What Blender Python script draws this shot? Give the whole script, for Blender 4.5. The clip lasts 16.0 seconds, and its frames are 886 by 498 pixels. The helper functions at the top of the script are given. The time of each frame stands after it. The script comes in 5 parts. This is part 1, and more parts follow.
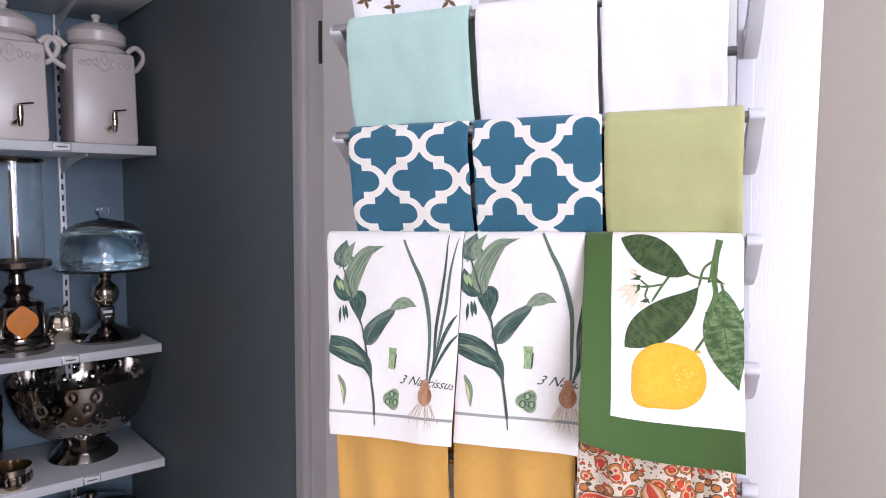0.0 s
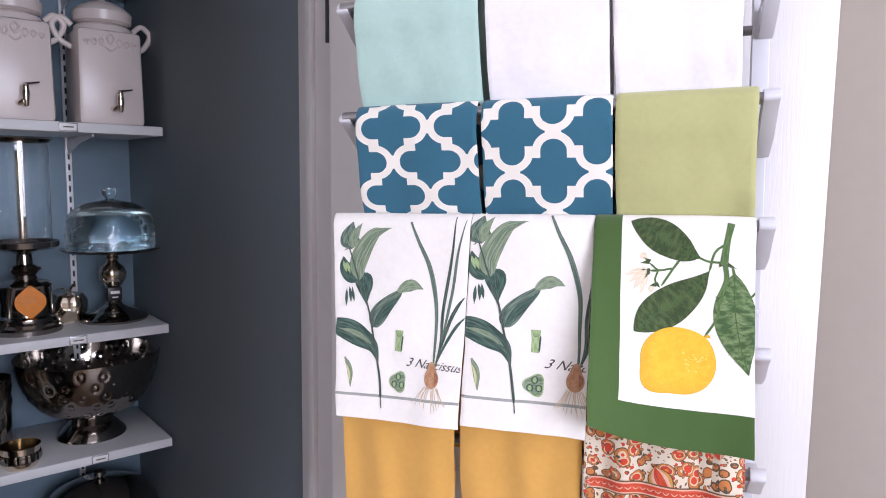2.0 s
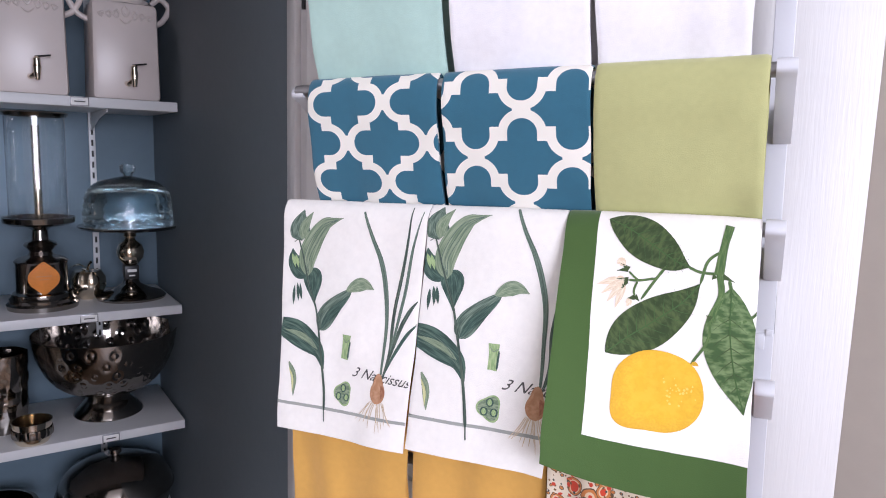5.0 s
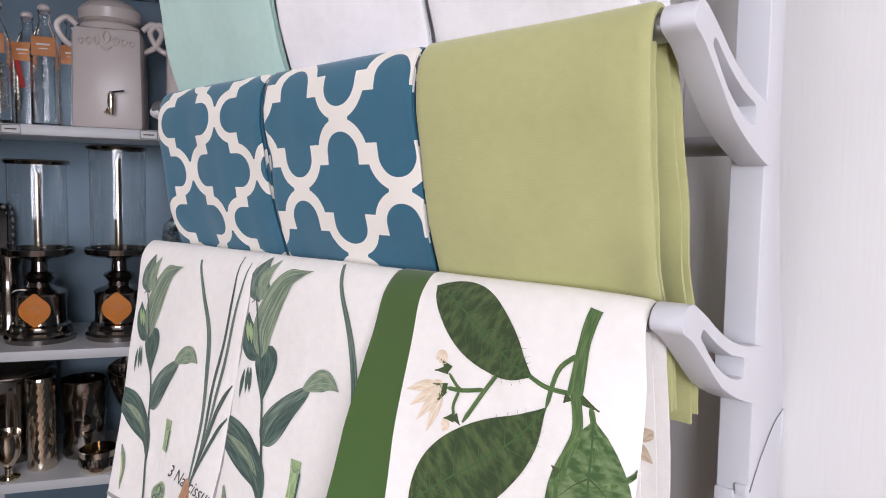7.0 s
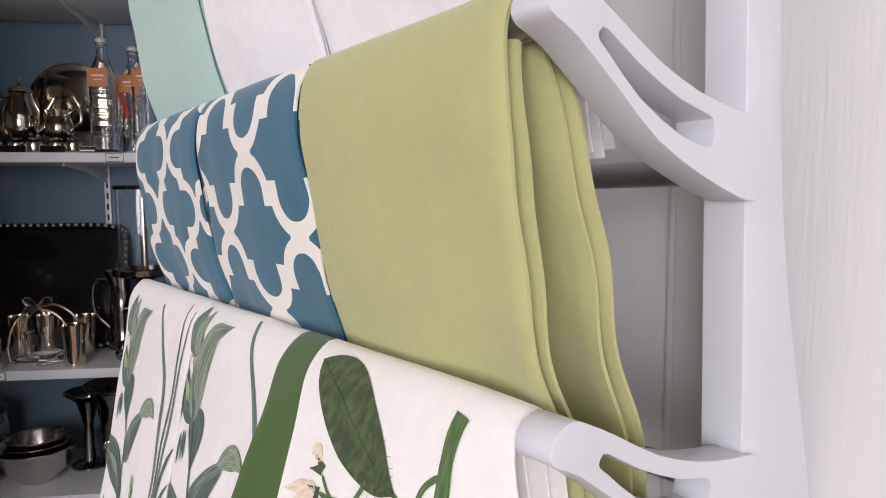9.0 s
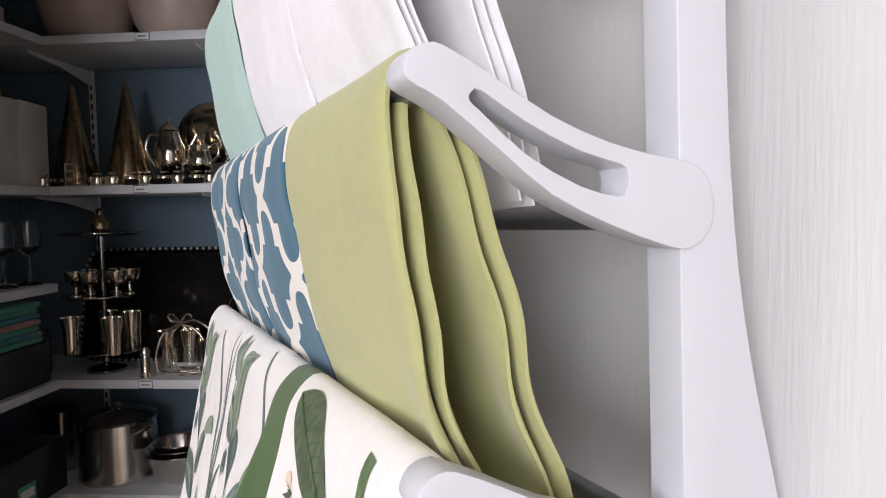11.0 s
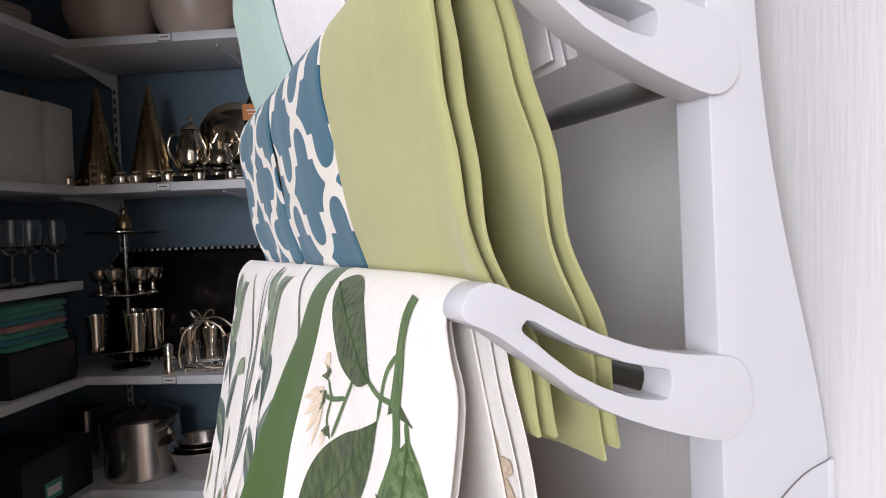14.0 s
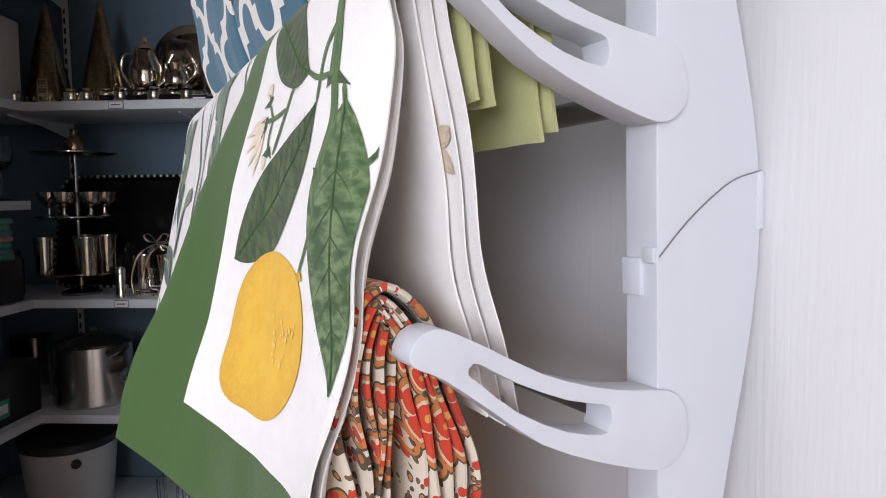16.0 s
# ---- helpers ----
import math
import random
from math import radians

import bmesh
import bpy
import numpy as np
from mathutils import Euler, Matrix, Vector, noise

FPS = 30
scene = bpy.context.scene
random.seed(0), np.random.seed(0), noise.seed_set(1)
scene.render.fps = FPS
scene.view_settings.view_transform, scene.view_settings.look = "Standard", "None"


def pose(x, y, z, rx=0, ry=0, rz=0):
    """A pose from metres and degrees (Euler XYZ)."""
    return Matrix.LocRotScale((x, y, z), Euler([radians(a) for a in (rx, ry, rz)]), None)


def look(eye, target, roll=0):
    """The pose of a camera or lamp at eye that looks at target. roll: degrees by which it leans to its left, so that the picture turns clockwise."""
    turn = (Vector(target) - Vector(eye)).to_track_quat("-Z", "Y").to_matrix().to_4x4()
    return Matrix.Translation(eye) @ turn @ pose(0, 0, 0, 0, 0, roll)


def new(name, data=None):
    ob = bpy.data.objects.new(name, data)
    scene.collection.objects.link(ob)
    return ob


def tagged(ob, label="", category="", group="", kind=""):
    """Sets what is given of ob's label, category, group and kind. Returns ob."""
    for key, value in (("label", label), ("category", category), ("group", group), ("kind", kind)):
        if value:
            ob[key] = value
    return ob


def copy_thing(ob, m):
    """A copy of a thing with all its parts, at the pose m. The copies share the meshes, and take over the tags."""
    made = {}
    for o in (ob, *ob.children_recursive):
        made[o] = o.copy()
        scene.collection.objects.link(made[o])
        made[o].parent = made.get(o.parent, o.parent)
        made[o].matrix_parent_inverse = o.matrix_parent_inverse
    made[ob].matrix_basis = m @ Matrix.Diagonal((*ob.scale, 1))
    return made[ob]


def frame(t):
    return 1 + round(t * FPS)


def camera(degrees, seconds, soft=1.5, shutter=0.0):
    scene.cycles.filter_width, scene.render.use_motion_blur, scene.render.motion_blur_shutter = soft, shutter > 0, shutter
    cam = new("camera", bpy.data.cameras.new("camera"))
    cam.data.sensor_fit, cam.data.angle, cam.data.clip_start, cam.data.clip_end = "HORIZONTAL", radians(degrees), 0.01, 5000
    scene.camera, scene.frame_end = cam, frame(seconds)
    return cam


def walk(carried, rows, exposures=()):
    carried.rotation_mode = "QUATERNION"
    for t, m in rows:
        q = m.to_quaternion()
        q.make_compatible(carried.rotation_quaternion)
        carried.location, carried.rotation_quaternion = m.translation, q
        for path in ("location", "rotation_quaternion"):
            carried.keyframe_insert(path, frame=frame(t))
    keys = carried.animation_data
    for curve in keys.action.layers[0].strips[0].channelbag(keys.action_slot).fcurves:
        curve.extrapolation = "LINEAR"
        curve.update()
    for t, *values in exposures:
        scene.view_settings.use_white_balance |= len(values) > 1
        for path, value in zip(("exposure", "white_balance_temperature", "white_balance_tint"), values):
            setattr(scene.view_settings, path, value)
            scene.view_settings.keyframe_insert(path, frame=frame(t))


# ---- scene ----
cam = camera(66.0, 16.0, soft=1.0)
PATH = [
    (0, (1.946, 0.464, 1.464), (0.431, 1.758, 1.301), 0.4),
    (0.5, (1.941, 0.463, 1.461), (0.413, 1.742, 1.291), 0.4),
    (1, (1.938, 0.464, 1.459), (0.408, 1.739, 1.274), 0.6),
    (1.5, (1.939, 0.464, 1.459), (0.41, 1.739, 1.27), 0.9),
    (2, (1.939, 0.468, 1.462), (0.415, 1.746, 1.25), 0.7),
    (2.5, (1.939, 0.477, 1.458), (0.416, 1.753, 1.229), 0.3),
    (3, (1.936, 0.477, 1.463), (0.416, 1.755, 1.222), 0.6),
    (5.5, (1.913, 0.715, 1.469), (0.263, 1.812, 1.196), 1.7),
    (6, (1.835, 0.797, 1.463), (0.192, 1.913, 1.227), 0.4),
    (6.5, (1.826, 0.913, 1.465), (0.044, 1.793, 1.238), 0.4),
    (7, (1.862, 1.017, 1.475), (-0.027, 1.648, 1.283), 1.6),
    (7.5, (1.878, 1.049, 1.489), (-0.057, 1.515, 1.293), 2.1),
    (8, (1.851, 1.053, 1.498), (-0.071, 1.571, 1.306), -0.5),
    (8.5, (1.824, 1.086, 1.495), (-0.092, 1.617, 1.282), -1.8),
    (9, (1.804, 1.162, 1.496), (-0.173, 1.406, 1.317), -0.2),
    (11.5, (1.821, 1.248, 1.509), (-0.168, 1.074, 1.393), -1.1),
    (12, (1.823, 1.248, 1.499), (-0.167, 1.074, 1.399), -1.0),
    (12.5, (1.816, 1.247, 1.484), (-0.176, 1.11, 1.368), -0.6),
    (13, (1.811, 1.25, 1.468), (-0.177, 1.064, 1.35), -1.1),
    (13.5, (1.816, 1.256, 1.456), (-0.166, 1.015, 1.338), -1.8),
    (14, (1.831, 1.238, 1.442), (-0.157, 1.031, 1.369), -2.0),
    (14.5, (1.85, 1.191, 1.417), (-0.149, 1.18, 1.36), -2.4),
    (15, (1.85, 1.181, 1.371), (-0.146, 1.296, 1.306), -1.1),
    (15.5, (1.847, 1.214, 1.344), (-0.149, 1.249, 1.211), -0.5),
    (16, (1.837, 1.245, 1.322), (-0.154, 1.145, 1.162), -0.6),
]
EXPOSURES = [(0, -0.20, 5950, 23), (5.5, -0.34, 5950, 22), (7, -0.55, 6250, 20), (9, -0.59, 6450, 20), (11.5, -0.39, 6350, 17), (14, -0.42, 6300, 17), (16, -0.55, 6050, 17)]
walk(cam, [(t, look(eye, target, roll)) for t, eye, target, roll in PATH], EXPOSURES)

# ---- light ----
world = bpy.data.worlds.new("sky")
scene.world = world
world.use_nodes = True
sky = world.node_tree.nodes.new("ShaderNodeTexSky")
sky.sky_type, sky.sun_disc = "NISHITA", False
sky.sun_elevation, sky.sun_rotation = radians(40), radians(120)
world.node_tree.links.new(sky.outputs[0], world.node_tree.nodes["Background"].inputs[0])
world.node_tree.nodes["Background"].inputs[1].default_value = 0.12


def area_lamp(name, eye, target, sx, sy, watts, color):
    data = bpy.data.lights.new(name, "AREA")
    data.shape, data.size, data.size_y, data.energy, data.color = "RECTANGLE", sx, sy, watts, color
    ob = new(name, data)
    ob.matrix_world = look(eye, target)
    return ob


area_lamp("window_light", (3.93, 0.57, 1.66), (0.4, 0.6, 1.42), 1.4, 1.08, 84, (0.93, 0.96, 1.0))
# Added fill lamp behind the viewpoint; no window is known there.
area_lamp("window_light", (2.3, -2.33, 1.5), (1.4, 1.0, 1.35), 1.5, 1.4, 21, (0.95, 0.97, 1.0))


# ---- materials ----
def material(name, color, rough=0.5, metal=0.0, vary=0.12, grain=60.0, bump=0.0, bump_scale=200.0, stretch=(1, 1, 1), sheen=0.0, **more):
    """Colour with two scales of variation and a fine relief."""
    m = bpy.data.materials.new(name)
    m.use_nodes = True
    nt = m.node_tree
    b = nt.nodes["Principled BSDF"]
    b.inputs["Roughness"].default_value, b.inputs["Metallic"].default_value = rough, metal
    if sheen:
        b.inputs["Sheen Weight"].default_value = sheen
    for key, value in more.items():
        b.inputs[key.replace("_", " ")].default_value = value
    tc = nt.nodes.new("ShaderNodeTexCoord")
    mp = nt.nodes.new("ShaderNodeMapping")
    mp.inputs["Scale"].default_value = stretch
    nt.links.new(tc.outputs["Object"], mp.inputs[0])
    fine, broad = nt.nodes.new("ShaderNodeTexNoise"), nt.nodes.new("ShaderNodeTexNoise")
    fine.inputs["Scale"].default_value, broad.inputs["Scale"].default_value = grain, grain * 0.07
    fine.inputs["Detail"].default_value = 4
    for n in (fine, broad):
        nt.links.new(mp.outputs[0], n.inputs["Vector"])
    mean = nt.nodes.new("ShaderNodeMath")
    mean.operation = "ADD"
    nt.links.new(fine.outputs[0], mean.inputs[0])
    nt.links.new(broad.outputs[0], mean.inputs[1])
    ramp = nt.nodes.new("ShaderNodeMapRange")
    ramp.inputs["From Min"].default_value, ramp.inputs["From Max"].default_value = 0.6, 1.4
    ramp.inputs["To Min"].default_value, ramp.inputs["To Max"].default_value = 1 - vary, 1 + vary
    nt.links.new(mean.outputs[0], ramp.inputs[0])
    mul = nt.nodes.new("ShaderNodeVectorMath")
    mul.operation = "SCALE"
    mul.inputs[0].default_value = color
    nt.links.new(ramp.outputs[0], mul.inputs["Scale"])
    nt.links.new(mul.outputs[0], b.inputs["Base Color"])
    if bump:
        tex = nt.nodes.new("ShaderNodeTexNoise")
        tex.inputs["Scale"].default_value, tex.inputs["Detail"].default_value = bump_scale, 3
        nt.links.new(mp.outputs[0], tex.inputs["Vector"])
        bp = nt.nodes.new("ShaderNodeBump")
        bp.inputs["Strength"].default_value, bp.inputs["Distance"].default_value = bump, 0.001
        nt.links.new(tex.outputs[0], bp.inputs["Height"])
        nt.links.new(bp.outputs[0], b.inputs["Normal"])
    return m


class Val:
    """A node value that can be reckoned with."""
    tree = None

    def __init__(self, sock):
        self.sock = sock

    @staticmethod
    def op(kind, *args):
        n = Val.tree.nodes.new("ShaderNodeMath")
        n.operation = kind
        for k, a in enumerate(args):
            if isinstance(a, Val):
                Val.tree.links.new(a.sock, n.inputs[k])
            else:
                n.inputs[k].default_value = a
        return Val(n.outputs[0])

    def __add__(self, o): return Val.op("ADD", self, o)
    def __sub__(self, o): return Val.op("SUBTRACT", self, o)
    def __mul__(self, o): return Val.op("MULTIPLY", self, o)
    def least(self, o): return Val.op("MINIMUM", self, o)
    def most(self, o): return Val.op("MAXIMUM", self, o)
    def size(self): return Val.op("ABSOLUTE", self)
    def below(self, o): return Val.op("LESS_THAN", self, o)
    def over(self, o): return Val.op("GREATER_THAN", self, o)
    def wrapped(self, w): return Val.op("WRAP", self, w / 2, -w / 2)


def length(a, b):
    return Val.op("SQRT", a * a + b * b)


def cloth(name, color, pattern=None, other=(0.8, 0.78, 0.72), weave=900.0, rough=0.85, sheen=0.25, bump=0.25, vary=0.05):
    """Woven cotton; pattern(u, v) gives 1 where the second colour is printed. u, v in metres."""
    m = material(name, color, rough, vary=vary, grain=140, bump=bump, bump_scale=weave, sheen=sheen)
    nt = m.node_tree
    if pattern:
        b = nt.nodes["Principled BSDF"]
        first = b.inputs["Base Color"].links[0].from_socket
        uv = nt.nodes.new("ShaderNodeUVMap")
        sp = nt.nodes.new("ShaderNodeSeparateXYZ")
        nt.links.new(uv.outputs[0], sp.inputs[0])
        Val.tree = nt
        mask = pattern(Val(sp.outputs[0]), Val(sp.outputs[1]))
        mix = nt.nodes.new("ShaderNodeMix")
        mix.data_type = "RGBA"
        nt.links.new(mask.sock, mix.inputs["Factor"])
        nt.links.new(first, mix.inputs["A"])
        mix.inputs["B"].default_value = (*other, 1)
        nt.links.new(mix.outputs["Result"], b.inputs["Base Color"])
    return m


def lattice(u, v):
    """Moroccan quatrefoils, round above and below and pointed at the sides, in a staggered grid; 1 on the bands between them."""
    w, h = 0.0915, 0.0945

    def tile(x, y):
        x, y = x.wrapped(w).size(), y.wrapped(h).size()
        lobe = (x - 0.0143).most(y - 0.0245).least(length(x, y - 0.0245) - 0.0143)
        body = (y - 0.0166).most(length(x - w / 2, y - 0.0226) * -1.0 + 0.0232).most(x - 0.037)
        return lobe.least(body)

    return tile(u, v).least(tile(u + w / 2, v + h / 2)).over(0.0)


def lattice_wide(u, v):
    return lattice(u * 0.891, v * 0.974)


def lattice_turned(u, v):
    return lattice(v * 1.028, u * 0.922)


def paisley_material(name):
    m = material(name, (0.66, 0.57, 0.44), 0.85, vary=0.06, grain=150, bump=0.25, bump_scale=900, sheen=0.2)
    nt = m.node_tree
    b = nt.nodes["Principled BSDF"]
    uv = nt.nodes.new("ShaderNodeUVMap")
    warp = nt.nodes.new("ShaderNodeTexNoise")
    warp.inputs["Scale"].default_value = 25
    nt.links.new(uv.outputs[0], warp.inputs["Vector"])
    bend = nt.nodes.new("ShaderNodeVectorMath")
    bend.operation = "MULTIPLY_ADD"
    nt.links.new(warp.outputs["Color"], bend.inputs[0])
    bend.inputs[1].default_value = (0.02, 0.02, 0.0)
    nt.links.new(uv.outputs[0], bend.inputs[2])
    last = b.inputs["Base Color"].links[0].from_socket
    layers = ((60, 0.53, (0.10, 0.055, 0.025)), (60, 0.48, (0.50, 0.17, 0.04)), (60, 0.37, (0.64, 0.47, 0.31)), (60, 0.30, (0.56, 0.045, 0.012)), (60, 0.09, (0.62, 0.28, 0.05)),
              (150, 0.33, (0.05, 0.055, 0.045)), (150, 0.23, (0.48, 0.17, 0.04)), (190, 0.26, (0.16, 0.08, 0.03)), (120, 0.27, (0.52, 0.045, 0.015)))
    for k, (scale, reach, color) in enumerate(layers):
        vo = nt.nodes.new("ShaderNodeTexVoronoi")
        vo.inputs["Scale"].default_value = scale
        vo.inputs["Randomness"].default_value = 0.75
        sh = nt.nodes.new("ShaderNodeVectorMath")
        sh.operation = "ADD"
        sh.inputs[1].default_value = (0.013 * (0 if k < 5 else max(k, 6)), 0, 0)
        nt.links.new(bend.outputs[0], sh.inputs[0])
        nt.links.new(sh.outputs[0], vo.inputs["Vector"])
        lt = nt.nodes.new("ShaderNodeMath")
        lt.operation = "LESS_THAN"
        nt.links.new(vo.outputs["Distance"], lt.inputs[0])
        lt.inputs[1].default_value = reach
        mix = nt.nodes.new("ShaderNodeMix")
        mix.data_type = "RGBA"
        nt.links.new(lt.outputs[0], mix.inputs["Factor"])
        nt.links.new(last, mix.inputs["A"])
        mix.inputs["B"].default_value = (*color, 1)
        last = mix.outputs["Result"]
    nt.links.new(last, b.inputs["Base Color"])
    return m


def glass_material(name, tint=(1, 1, 1), rough=0.02):
    m = bpy.data.materials.new(name)
    m.use_nodes = True
    b = m.node_tree.nodes["Principled BSDF"]
    b.inputs["Base Color"].default_value = (*tint, 1)
    b.inputs["Transmission Weight"].default_value, b.inputs["Roughness"].default_value, b.inputs["IOR"].default_value = 1.0, rough, 1.45
    return m


def print_material(name, dark, light, stripes=0.0, along=1, mottle=40.0):
    """Printed ink: two tones broken up by veins across or along the leaf."""
    m = material(name, dark, 0.85, vary=0.1, grain=150, sheen=0.2)
    nt = m.node_tree
    b = nt.nodes["Principled BSDF"]
    uv = nt.nodes.new("ShaderNodeUVMap")
    mp = nt.nodes.new("ShaderNodeMapping")
    mp.inputs["Scale"].default_value = (2, stripes, 1) if along else (stripes, 2, 1)
    if not stripes:
        mp.inputs["Scale"].default_value = (mottle, mottle, 1)
    nt.links.new(uv.outputs[0], mp.inputs[0])
    no = nt.nodes.new("ShaderNodeTexNoise")
    no.inputs["Scale"].default_value, no.inputs["Detail"].default_value = 1.6, 3
    nt.links.new(mp.outputs[0], no.inputs["Vector"])
    ramp = nt.nodes.new("ShaderNodeMapRange")
    ramp.inputs["From Min"].default_value, ramp.inputs["From Max"].default_value = 0.42, 0.62
    nt.links.new(no.outputs[0], ramp.inputs[0])
    mix = nt.nodes.new("ShaderNodeMix")
    mix.data_type = "RGBA"
    nt.links.new(ramp.outputs[0], mix.inputs["Factor"])
    nt.links.new(b.inputs["Base Color"].links[0].from_socket, mix.inputs["A"])
    mix.inputs["B"].default_value = (*light, 1)
    nt.links.new(mix.outputs["Result"], b.inputs["Base Color"])
    return m


